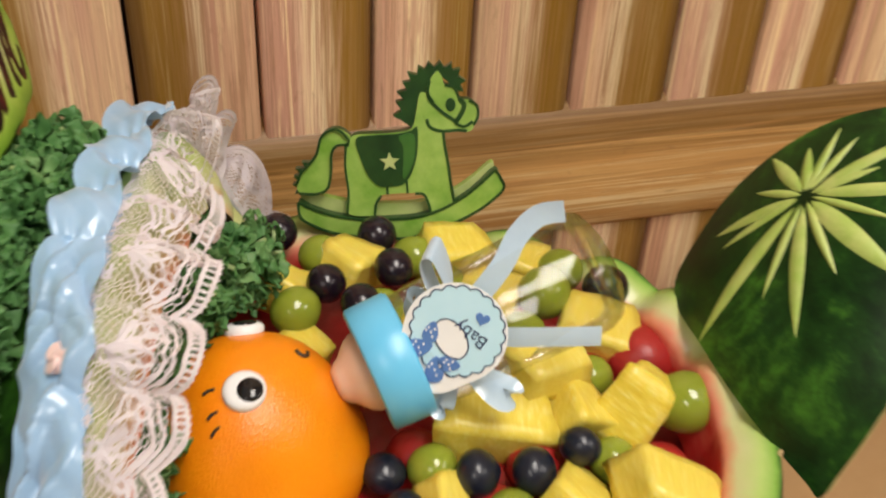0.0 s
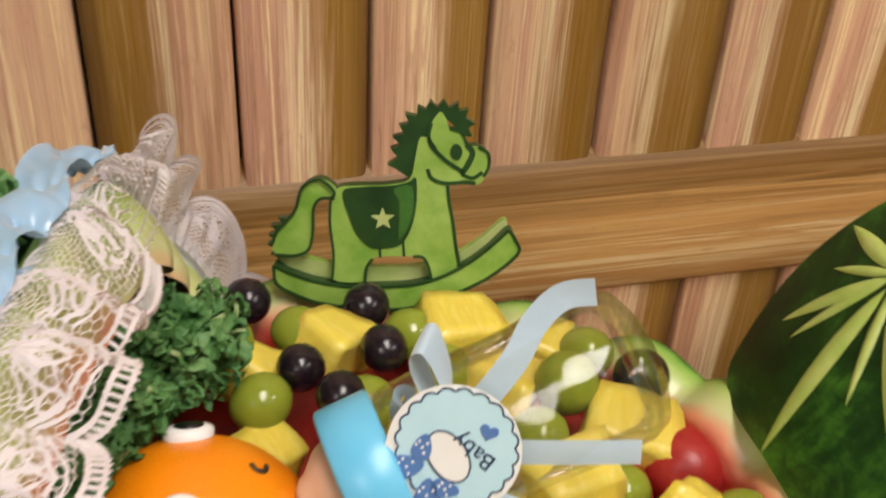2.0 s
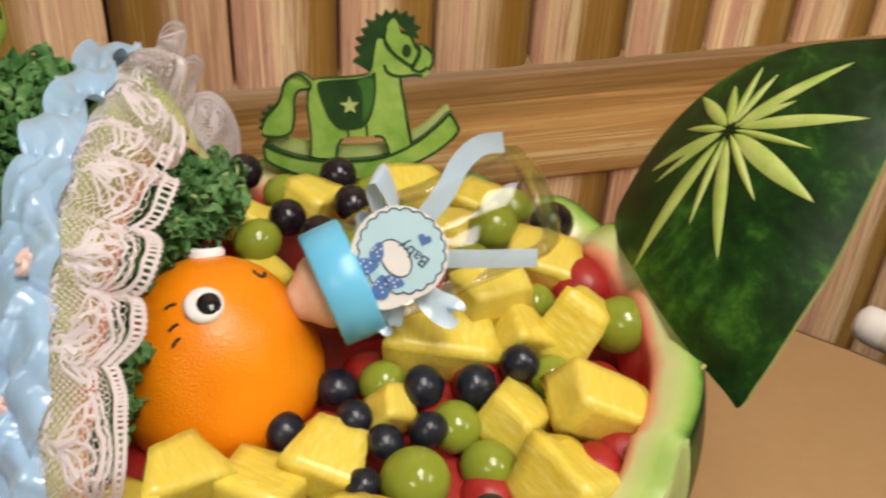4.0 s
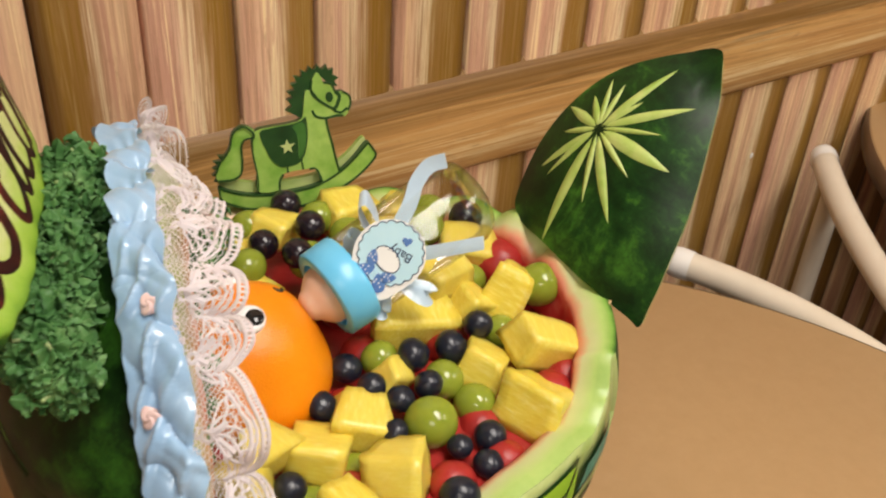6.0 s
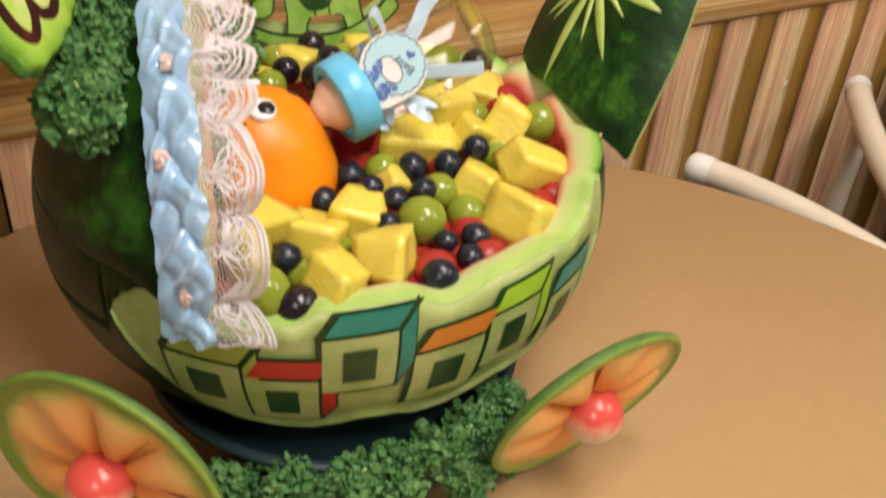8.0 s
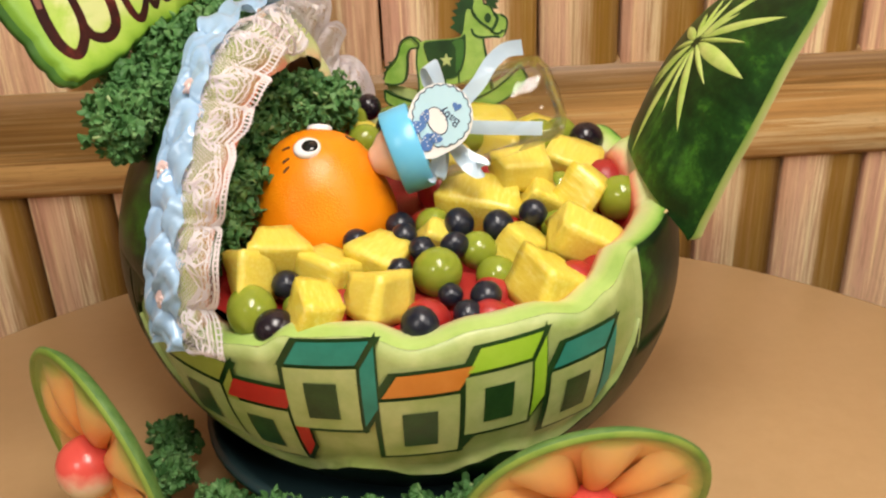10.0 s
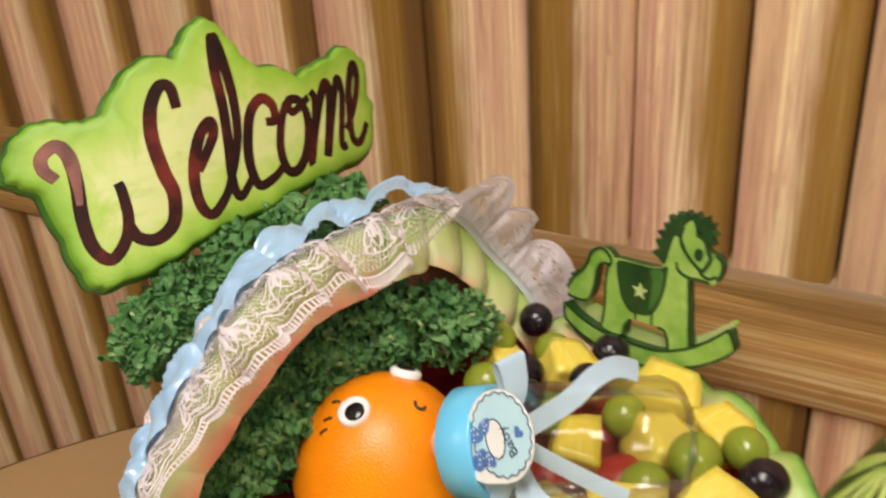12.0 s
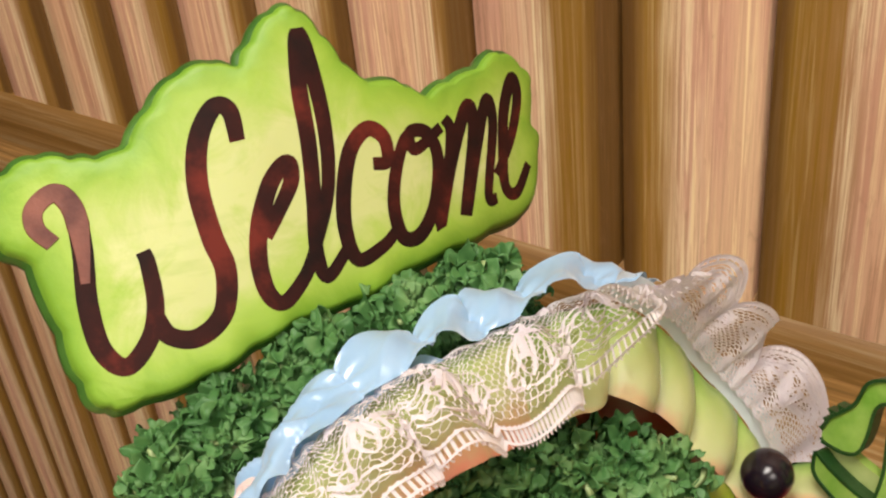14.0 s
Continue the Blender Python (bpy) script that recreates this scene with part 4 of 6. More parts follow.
for x, y, z, d in ((0.0735, -0.0660, 0.9125, 0.0285), (0.0985, -0.0400, 0.9110, 0.0235), (0.1076, -0.0592, 0.9045, 0.0230), (0.1880, -0.0097, 0.9261, 0.0275), (0.1479, -0.0260, 0.9163, 0.0205), (-0.0290, -0.0860, 0.9055, 0.0275),
                   (0.0733, -0.0111, 0.9160, 0.0200), (0.0270, -0.0670, 0.9000, 0.0210), (-0.0030, -0.0765, 0.9010, 0.0210), (0.0700, 0.0700, 0.9350, 0.0230), (0.1480, 0.0610, 0.9400, 0.0255), (0.0320, 0.0740, 0.9400, 0.0220), (0.0520, 0.1180, 0.9370, 0.0210),
                   (0.1560, 0.0180, 0.9230, 0.0200), (0.1660, 0.0840, 0.9340, 0.0220), (0.0980, 0.1120, 0.9330, 0.0220), (0.0230, 0.1080, 0.9440, 0.0200), (0.1300, 0.0420, 0.9320, 0.0230), (0.1050, 0.0850, 0.9330, 0.0230)):
    ob = new("green_grape", green_mesh)
    ob.matrix_world = pose(x, y, z, rnd.uniform(30, 90), 0, rnd.uniform(0, 360)) @ Matrix.Scale(d / 2, 4)
    tagged(ob, "plump translucent green grape among the fruit", "grape", "green grapes")


def melon_ball(seed, d):
    bm = bmesh.new()
    bmesh.ops.create_icosphere(bm, subdivisions=3, radius=d / 2)
    for v in bm.verts:
        v.co *= 1 + 0.07 * noise.noise(v.co * 90 + Vector((seed, 0, 0))) + 0.03 * noise.noise(v.co * 300)
        v.co.z = max(v.co.z, -d * 0.36)
    return bm


for i, (x, y, z, d) in enumerate(((0.0715, 0.004, 0.9050, 0.028), (0.158, 0.026, 0.9130, 0.028), (0.186, 0.028, 0.9190, 0.034), (0.066, -0.100, 0.9010, 0.026), (0.100, -0.099, 0.8990, 0.024), (0.150, -0.074, 0.9040, 0.028),
                                  (0.165, -0.068, 0.9060, 0.024), (0.020, -0.078, 0.8980, 0.026), (0.104, -0.070, 0.8960, 0.026), (0.095, -0.033, 0.9020, 0.030), (0.120, -0.012, 0.9060, 0.028), (0.045, -0.025, 0.9000, 0.026), (0.170, -0.030, 0.9080, 0.026), (0.115, 0.055, 0.9150, 0.032), (0.080, 0.045, 0.9120, 0.030))):
    solo("melon_ball", melon_ball(i, d), FLESH_RED, "scooped red watermelon ball among the fruit", "watermelon", "watermelon balls", pose(x, y, z, 0, 0, 40 * i))

# ---------------------------------------------------------------- orange with plastic eyes
OC, OR = Vector((0.0040, 0.0145, 0.9235)), 0.0462
orange = thing("orange", "whole bright orange with stuck-on wobbly eyes", "orange", OC)
bm = bmesh.new()
bmesh.ops.create_icosphere(bm, subdivisions=5, radius=OR)


def peel_scale(d):
    """How far the squat, bell-shaped orange departs from a ball in the direction d."""
    flare = 1 / (1 + math.exp((d.z - 0.02) * 7))
    return 0.92 + 0.17 * flare + 0.08 * max(0.0, d.z) ** 2 + 0.014 * noise.noise(d * 1.7) + 0.02 * flare * math.sin(3 * math.atan2(d.y, d.x) + 0.6)


for v in bm.verts:
    v.co *= peel_scale(v.co.normalized())
peel = part("peel", bm, PEEL, orange)
for d, roll in ((Vector((-0.06, -0.36, 0.93)), 30), (Vector((0.04, 0.52, 0.86)), 80)):
    d.normalize()
    m = basis(d * (OR * 0.985), (1, 0, 0.2), d)
    eye = part("wobbly_eye", lathe(bmesh.new(), [(0.0081, -0.001), (0.0082, 0.0012), (0.0074, 0.0022), (0.0055, 0.0030), (0.0, 0.0034)], 28, m), EYE_WHITE, orange, "white plastic wobbly eye")
    off = m @ Matrix.Translation((0.0022 * math.cos(radians(roll)), -0.0012, 0.0026))
    part("pupil", lathe(bmesh.new(), [(0.0050, -0.001), (0.0050, 0.0004), (0.0045, 0.0010), (0.0, 0.0014)], 22, off), EYE_BLACK, eye, "black disc")
bm = bmesh.new()
mouth = Vector((0.480, 0.045, 0.876)).normalized()
m = basis(mouth * (OR * peel_scale(mouth) + 0.0001), (1, -0.3, 0), mouth)
stroke(bm, catmull([(-0.0030, 0.0000, 0), (-0.0012, -0.0014, 0), (0.0010, -0.0012, 0), (0.0022, 0.0008, 0), (0.0016, 0.0028, 0)], 5), 0.0007, 0.0, m)
part("mouth", bm, INK, orange, "small drawn dark smile")
for dx, dy, dz, way in ((-0.340, -0.276, 0.898, -0.1), (-0.340, -0.465, 0.818, -0.45), (-0.336, -0.578, 0.743, -0.8)):
    q = Vector((dx, dy, dz)).normalized()
    m = basis(q * (OR * peel_scale(q) + 0.0001), (1.0, -way, 0.1), q)
    bm = bmesh.new()
    stroke(bm, catmull([(-0.0024, 0.0, 0), (0.0, 0.0005, 0), (0.0024, 0.0, 0)], 4), 0.00055, 0.0, m)
    part("lash", bm, INK, orange, "short drawn brown lash")

# ---------------------------------------------------------------- small feeding bottle with its tag and bow
BA, BB = Vector((0.0605, 0.0125, 0.9565)), Vector((0.1510, 0.0200, 0.9850))
m = basis(BA, (0, 0, 1), BB - BA)
bottle = thing("toy_bottle", "clear toy feeding bottle with a sky-blue ring lying on the fruit", "bottle", BA)
bm = lathe(bmesh.new(), [(0.0246, 0.006), (0.0246, 0.012), (0.0254, 0.018), (0.0266, 0.036), (0.0258, 0.050), (0.0266, 0.064), (0.0266, 0.088), (0.0240, 0.094), (0.0180, 0.097), (0.0, 0.098)], 40, Matrix.Translation(-BA) @ m)
part("bottle_body", bm, CLEAR, bottle, "clear plastic").visible_shadow = False
ring = lathe(bmesh.new(), [(0.0198, -0.0095), (0.0250, -0.0095), (0.0262, -0.0085), (0.0265, 0.0), (0.0266, 0.0080), (0.0258, 0.0092), (0.0240, 0.0092), (0.0198, 0.006)], 44, Matrix.Translation(-BA) @ m)
part("screw_ring", ring, CAP_BLUE, bottle, "sky-blue plastic ring")
part("teat", lathe(bmesh.new(), [(0.0172, -0.008), (0.0166, -0.0112), (0.0150, -0.0140), (0.0122, -0.0168), (0.0098, -0.0190), (0.0088, -0.0210), (0.0062, -0.0235), (0.0, -0.0245)], 32, Matrix.Translation(-BA) @ m), TEAT, bottle, "tan rubber teat")

TAG = basis((0.0810, -0.0065, 0.9825), (0.915, -0.38, 0.12), (-0.36, -0.86, 0.36))
tag = thing("gift_tag", "scalloped white and pale blue printed paper tag", "tag", TAG.translation)
TI = Matrix.Translation(-TAG.translation) @ TAG @ Matrix.Scale(0.94, 4)


def ring_of(n, r, wave=0.0, k=0, stretch=1.0, at=(0, 0)):
    return [(at[0] + (r + wave * abs(math.sin(k * math.pi * i / n))) * math.cos(TAU * i / n), at[1] + stretch * (r + wave * abs(math.sin(k * math.pi * i / n))) * math.sin(TAU * i / n)) for i in range(n)]


def spin(points, degrees, at=(0, 0)):
    c, s = math.cos(radians(degrees)), math.sin(radians(degrees))
    return [(at[0] + c * x - s * y, at[1] + s * x + c * y) for x, y in points]


lobe = [(math.cos(TAU * i / 72), math.sin(TAU * i / 72)) for i in range(72)]
card_outline = [((0.0212 + 0.0055 * max(0.0, math.cos(TAU * i / 72 - radians(218))) ** 8 + 0.0045 * max(0.0, math.cos(TAU * i / 72 - radians(250))) ** 12) * x, (0.0212 + 0.0055 * max(0.0, math.cos(TAU * i / 72 - radians(218))) ** 8 + 0.0045 * max(0.0, math.cos(TAU * i / 72 - radians(250))) ** 12) * y) for i, (x, y) in enumerate(lobe)]
bm = bmesh.new()
slab(bm, card_outline, 0.0006, TI)
card = part("card", bm, CARD, tag, flat=True)
bm = bmesh.new()
slab(bm, ring_of(96, 0.0185, 0.0012, 20), 0.0003, TI @ Matrix.Translation((0.0008, 0.001, 0.0006)))
part("print_ground", bm, CARD_BLUE, card, "pale blue scalloped print", flat=True)
bm = bmesh.new()
edge = [Vector((0.0008 + x, 0.001 + y)) for x, y in ring_of(160, 0.0182, 0.0013, 20)]
stroke(bm, edge + edge[:1], 0.00032, 0.0009, TI, rise=0.0002)
part("scallop_line", bm, CARD_INK, card, "thin dark scalloped line")
bm = bmesh.new()
slab(bm, spin(ring_of(40, 0.0088, stretch=0.66), -62, (-0.0018, -0.0020)), 0.0003, TI @ Matrix.Translation((0, 0, 0.0009)))
part("oval_print", bm, CARD, card, "white oval", flat=True)
bm = bmesh.new()
oval = [Vector(p) for p in spin(ring_of(60, 0.0090, stretch=0.68), -62, (-0.0018, -0.0020))]
stroke(bm, oval + oval[:1], 0.0003, 0.0012, TI, rise=0.0002)
part("oval_line", bm, CARD_INK, card, "thin dark line")
for k, (x, y, r, turn) in enumerate(((-0.0150, -0.0055, 0.0052, 10), (-0.0088, -0.0150, 0.0052, 80), (-0.0098, 0.0010, 0.0042, 70), (-0.0030, -0.0128, 0.0042, -10))):
    bm = bmesh.new()
    slab(bm, spin([(r * 1.1 * math.cos(TAU * i / 24), r * 0.72 * math.sin(TAU * i / 24) * (1 - 0.35 * math.cos(TAU * i / 24))) for i in range(24)], turn, (x, y)), 0.0004, TI @ Matrix.Translation((0, 0, 0.0011)))
    bow_print = part("bow_print", bm, CARD_DEEP, card, "dotted deep blue printed bow", flat=True)
    bm = bmesh.new()
    for dx, dy in ((0, 0), (0.4, 0.3), (-0.45, 0.25), (0.1, -0.45), (-0.2, 0.5)):
        slab(bm, ring_of(8, 0.0005, at=(x + dx * r, y + dy * r)), 0.0001, TI @ Matrix.Translation((0, 0, 0.0015)))
    part("dots", bm, CARD, bow_print, "white dots", flat=True)
heart = [(0.0030 * 0.0625 * 16 * math.sin(t) ** 3, 0.0030 * 0.0625 * (13 * math.cos(t) - 5 * math.cos(2 * t) - 2 * math.cos(3 * t) - math.cos(4 * t))) for t in np.linspace(0, TAU, 32, endpoint=False)]
bm = bmesh.new()
slab(bm, spin(heart, -20, (0.0110, 0.0062)), 0.0003, TI @ Matrix.Translation((0, 0, 0.0010)))
part("heart_print", bm, CARD_DEEP, card, "small blue heart", flat=True)
text = bpy.data.curves.new("word", "FONT")
text.body, text.size, text.align_x, text.align_y, text.extrude = "Baby", 0.0078, "CENTER", "CENTER", 0.0001
holder = bpy.data.objects.new("word", text)
word_mesh = holder.to_mesh().copy()
bpy.data.objects.remove(holder)
word_mesh.materials.append(CARD_INK)
word = new("word", word_mesh)
word.parent = card
word["label"] = "the dark printed word Baby"
word.matrix_local = TI @ Matrix.Translation((0.0062, 0.0, 0.00115)) @ Matrix.Rotation(radians(142), 4, "Z")


def ribbon_strip(bm, spine, width, across, twist=lambda t: 0.0, n=24):
    pts = catmull(spine, n)
    k = len(pts) - 1
    rows = []
    for i, q in enumerate(pts):
        d = (pts[min(i + 1, k)] - pts[max(i - 1, 0)]).normalized()
        a = Vector(across)
        a = (a - d * a.dot(d)).normalized()
        a = Matrix.Rotation(twist(i / k), 3, d) @ a
        nrm = d.cross(a)
        w = width(i / k) if callable(width) else width
        rows.append([bm.verts.new(q + a * (w / 2 * e) + nrm * (0.00035 * (1 - e * e))) for e in (-1, -0.5, 0, 0.5, 1)])
    for i in range(k):
        for j in range(4):
            bm.faces.new((rows[i][j], rows[i][j + 1], rows[i + 1][j + 1], rows[i + 1][j]))
    return bm


bow = thing("satin_bow", "pale blue satin ribbon bow tied round the bottle", "bow", (0.0820, 0.008, 0.9715))
BI = -Vector((0.078, -0.005, 0.975))
def local(points):
    return [Vector(p) + BI for p in points]
part("tail", ribbon_strip(bmesh.new(), local([(0.080, -0.008, 0.980), (0.100, 0.000, 0.998), (0.109, 0.006, 1.009), (0.118, 0.008, 1.016), (0.128, 0.006, 1.018)]), 0.0092, (0.75, -0.35, -0.55)), SATIN_TAG, bow)
part("tail", ribbon_strip(bmesh.new(), local([(0.082, -0.012, 0.978), (0.105, -0.018, 0.9775), (0.136, -0.025, 0.978)]), 0.0082, (0.1, 0.3, 0.95)), SATIN_TAG, bow)
part("loop", ribbon_strip(bmesh.new(), local([(0.078, -0.008, 0.985), (0.072, 0.000, 0.998), (0.070, 0.002, 1.009), (0.0735, 0.000, 1.012), (0.078, -0.004, 1.000), (0.078, -0.008, 0.988)]), lambda t: 0.005 + 0.009 * math.sin(math.pi * t), (0.5, 0.8, 0.1)), SATIN_TAG, bow)
part("loop", ribbon_strip(bmesh.new(), local([(0.078, -0.006, 0.975), (0.073, 0.001, 0.980), (0.068, 0.006, 0.986), (0.067, 0.004, 0.980), (0.072, -0.001, 0.974), (0.078, -0.006, 0.970)]), lambda t: 0.005 + 0.008 * math.sin(math.pi * t), (0.2, -0.3, 0.9)), SATIN_TAG, bow)
part("loop", ribbon_strip(bmesh.new(), local([(0.082, -0.012, 0.970), (0.092, -0.021, 0.962), (0.100, -0.025, 0.957), (0.097, -0.028, 0.955), (0.090, -0.025, 0.959), (0.082, -0.014, 0.966)]), lambda t: 0.004 + 0.006 * math.sin(math.pi * t), (0.4, 0.5, 0.6)), SATIN_TAG, bow)
part("loop", ribbon_strip(bmesh.new(), local([(0.078, -0.010, 0.968), (0.074, -0.017, 0.957), (0.072, -0.020, 0.950), (0.075, -0.021, 0.950), (0.080, -0.013, 0.962)]), lambda t: 0.004 + 0.006 * math.sin(math.pi * t), (0.8, 0.4, 0.2)), SATIN_TAG, bow)

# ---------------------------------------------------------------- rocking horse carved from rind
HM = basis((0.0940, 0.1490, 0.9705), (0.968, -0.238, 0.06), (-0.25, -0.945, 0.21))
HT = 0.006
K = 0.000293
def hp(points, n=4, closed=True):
    """Smooth outline in the horse's plane; points are camera-view pixels from the saddle's star."""
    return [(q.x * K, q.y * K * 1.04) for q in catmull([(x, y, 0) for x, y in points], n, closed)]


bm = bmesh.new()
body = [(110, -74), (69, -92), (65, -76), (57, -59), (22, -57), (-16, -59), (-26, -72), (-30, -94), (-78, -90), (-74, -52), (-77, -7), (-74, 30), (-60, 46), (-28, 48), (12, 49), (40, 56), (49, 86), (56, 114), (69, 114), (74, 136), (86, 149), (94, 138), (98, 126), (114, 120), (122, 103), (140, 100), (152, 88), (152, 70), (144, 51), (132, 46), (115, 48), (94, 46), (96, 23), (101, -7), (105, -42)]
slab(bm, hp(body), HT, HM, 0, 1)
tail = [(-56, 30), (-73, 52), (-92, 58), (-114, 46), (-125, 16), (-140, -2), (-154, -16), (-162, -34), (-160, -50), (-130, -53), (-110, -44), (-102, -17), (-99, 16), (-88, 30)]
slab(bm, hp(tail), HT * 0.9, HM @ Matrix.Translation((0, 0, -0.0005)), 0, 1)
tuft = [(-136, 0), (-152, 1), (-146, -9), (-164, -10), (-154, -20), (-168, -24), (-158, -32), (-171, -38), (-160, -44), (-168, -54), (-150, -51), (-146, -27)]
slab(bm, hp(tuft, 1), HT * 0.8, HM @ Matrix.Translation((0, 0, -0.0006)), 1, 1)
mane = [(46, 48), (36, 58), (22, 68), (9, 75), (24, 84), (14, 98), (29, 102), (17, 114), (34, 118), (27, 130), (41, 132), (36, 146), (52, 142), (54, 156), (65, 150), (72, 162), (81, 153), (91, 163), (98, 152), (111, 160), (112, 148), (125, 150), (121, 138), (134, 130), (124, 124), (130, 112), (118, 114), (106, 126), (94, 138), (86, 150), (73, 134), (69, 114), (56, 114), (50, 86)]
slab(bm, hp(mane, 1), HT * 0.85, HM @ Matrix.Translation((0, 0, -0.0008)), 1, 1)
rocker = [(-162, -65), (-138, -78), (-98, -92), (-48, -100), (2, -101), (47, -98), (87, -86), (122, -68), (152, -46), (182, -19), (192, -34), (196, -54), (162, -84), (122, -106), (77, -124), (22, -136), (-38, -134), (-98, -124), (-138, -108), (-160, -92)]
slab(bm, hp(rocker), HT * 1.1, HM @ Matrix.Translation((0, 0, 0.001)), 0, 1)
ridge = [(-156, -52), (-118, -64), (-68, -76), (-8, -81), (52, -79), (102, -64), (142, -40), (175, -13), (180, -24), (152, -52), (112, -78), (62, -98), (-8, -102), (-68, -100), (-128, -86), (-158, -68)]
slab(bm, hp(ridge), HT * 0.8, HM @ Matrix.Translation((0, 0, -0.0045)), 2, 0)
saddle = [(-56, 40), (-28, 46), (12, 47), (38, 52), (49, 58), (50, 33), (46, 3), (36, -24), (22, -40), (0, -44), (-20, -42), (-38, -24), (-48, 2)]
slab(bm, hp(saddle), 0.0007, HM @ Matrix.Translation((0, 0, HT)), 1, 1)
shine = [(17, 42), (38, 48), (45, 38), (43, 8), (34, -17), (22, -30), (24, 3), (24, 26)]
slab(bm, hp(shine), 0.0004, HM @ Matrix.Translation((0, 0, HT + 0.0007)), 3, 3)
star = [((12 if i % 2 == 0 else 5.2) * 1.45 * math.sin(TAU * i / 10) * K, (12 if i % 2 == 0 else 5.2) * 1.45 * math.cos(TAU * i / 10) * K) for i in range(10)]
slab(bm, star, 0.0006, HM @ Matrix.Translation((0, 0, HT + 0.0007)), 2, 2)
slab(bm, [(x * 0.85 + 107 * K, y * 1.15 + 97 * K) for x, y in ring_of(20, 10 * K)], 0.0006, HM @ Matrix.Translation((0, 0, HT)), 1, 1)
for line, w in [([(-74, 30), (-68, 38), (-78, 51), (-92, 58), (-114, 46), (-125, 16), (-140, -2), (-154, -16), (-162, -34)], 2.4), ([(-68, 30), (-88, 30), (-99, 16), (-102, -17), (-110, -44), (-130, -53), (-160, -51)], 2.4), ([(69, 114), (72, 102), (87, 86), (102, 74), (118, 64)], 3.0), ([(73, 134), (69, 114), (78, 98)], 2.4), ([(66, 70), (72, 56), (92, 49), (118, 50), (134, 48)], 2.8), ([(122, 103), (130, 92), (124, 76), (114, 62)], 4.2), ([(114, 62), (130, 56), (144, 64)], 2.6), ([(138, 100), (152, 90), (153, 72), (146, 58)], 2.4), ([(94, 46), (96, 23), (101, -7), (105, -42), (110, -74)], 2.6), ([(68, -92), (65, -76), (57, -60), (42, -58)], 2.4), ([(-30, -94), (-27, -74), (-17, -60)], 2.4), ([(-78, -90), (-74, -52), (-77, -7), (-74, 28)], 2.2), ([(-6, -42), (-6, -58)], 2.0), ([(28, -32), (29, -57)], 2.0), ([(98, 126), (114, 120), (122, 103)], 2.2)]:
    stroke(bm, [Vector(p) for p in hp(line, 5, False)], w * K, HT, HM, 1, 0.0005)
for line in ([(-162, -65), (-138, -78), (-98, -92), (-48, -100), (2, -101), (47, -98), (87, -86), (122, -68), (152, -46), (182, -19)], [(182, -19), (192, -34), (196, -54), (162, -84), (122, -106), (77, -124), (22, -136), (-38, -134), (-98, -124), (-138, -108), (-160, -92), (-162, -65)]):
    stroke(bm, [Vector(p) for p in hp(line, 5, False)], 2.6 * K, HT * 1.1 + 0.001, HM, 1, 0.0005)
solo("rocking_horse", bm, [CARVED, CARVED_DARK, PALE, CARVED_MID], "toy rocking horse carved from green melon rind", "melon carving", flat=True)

# ---------------------------------------------------------------- leaf-shaped slice with a cut flower
FO, FU, FE = Vector((0.2379, -0.0225, 0.9841)), Vector((0.478, 0.303, 0.825)).normalized(), Vector((0.299, -0.939, 0.171)).normalized()
FE = (FE - FU * FE.dot(FU)).normalized()
FN = FE.cross(FU).normalized()
FM = Matrix.Translation(FO) @ Matrix((FE, FU, FN)).transposed().to_4x4()
fin = thing("melon_slice", "dark green melon rind slice with a carved flower, pinned upright", "melon carving", FO)
FI = Matrix.Translation(-FO) @ FM


def bulge(x, y):
    """How far the slice's skin stands out of its plane."""
    return 0.022 * max(0.0, 1 - ((x + 0.012) / 0.066) ** 2 - ((y - 0.002) / 0.095) ** 2) - 0.002


leaf_line = [(q.x, q.y) for q in catmull([(0.027, 0.095, 0), (-0.002, 0.085, 0), (-0.033, 0.067, 0), (-0.058, 0.038, 0), (-0.073, 0.005, 0), (-0.075, -0.027, 0), (-0.038, -0.043, 0), (-0.005, -0.058, 0), (0.022, -0.070, 0), (0.030, -0.074, 0), (0.033, -0.064, 0), (0.038, -0.041, 0), (0.043, 0.001, 0), (0.040, 0.050, 0), (0.034, 0.082, 0)], 7, True)]
mid = Vector((-0.010, 0.004))
def leaf_point(u, v, out=0.0, shrink=1.0):
    q = Vector(leaf_line[round(u * len(leaf_line)) % len(leaf_line)])
    q = mid + (q - mid) * v * shrink
    return FI @ Vector((q.x, q.y, bulge(q.x, q.y) + out))
bm = bmesh.new()
grid(bm, len(leaf_line), 10, lambda u, v: leaf_point(u, v), wrap_u=True)
bmesh.ops.remove_doubles(bm, verts=bm.verts[:], dist=1e-6)
skin_part = part("skin", bm, RIND_SLICE, fin, "mottled dark green skin")
bm = bmesh.new()
lay = bm.verts.layers.float.new("depth")
vs = grid(bm, len(leaf_line), 5, lambda u, v: leaf_point(u, 1.0, -0.0085 * v, 1 - 0.045 * v), wrap_u=True)
for row in vs:
    for j, v in enumerate(row):
        v[lay] = 0.12 + 0.4 * j / 5
part("cut_edge", bm, CUT, fin, "pale green cut edge")
bm = bmesh.new()
lay = bm.verts.layers.float.new("depth")
vs = grid(bm, len(leaf_line), 8, lambda u, v: leaf_point(u, v, -0.0085, 0.955), wrap_u=True)
for row in vs:
    for v in row:
        v[lay] = 0.55
part("back", bm, CUT, fin, "pale cut back")
CENTRE = Vector((-0.023, 0.033))
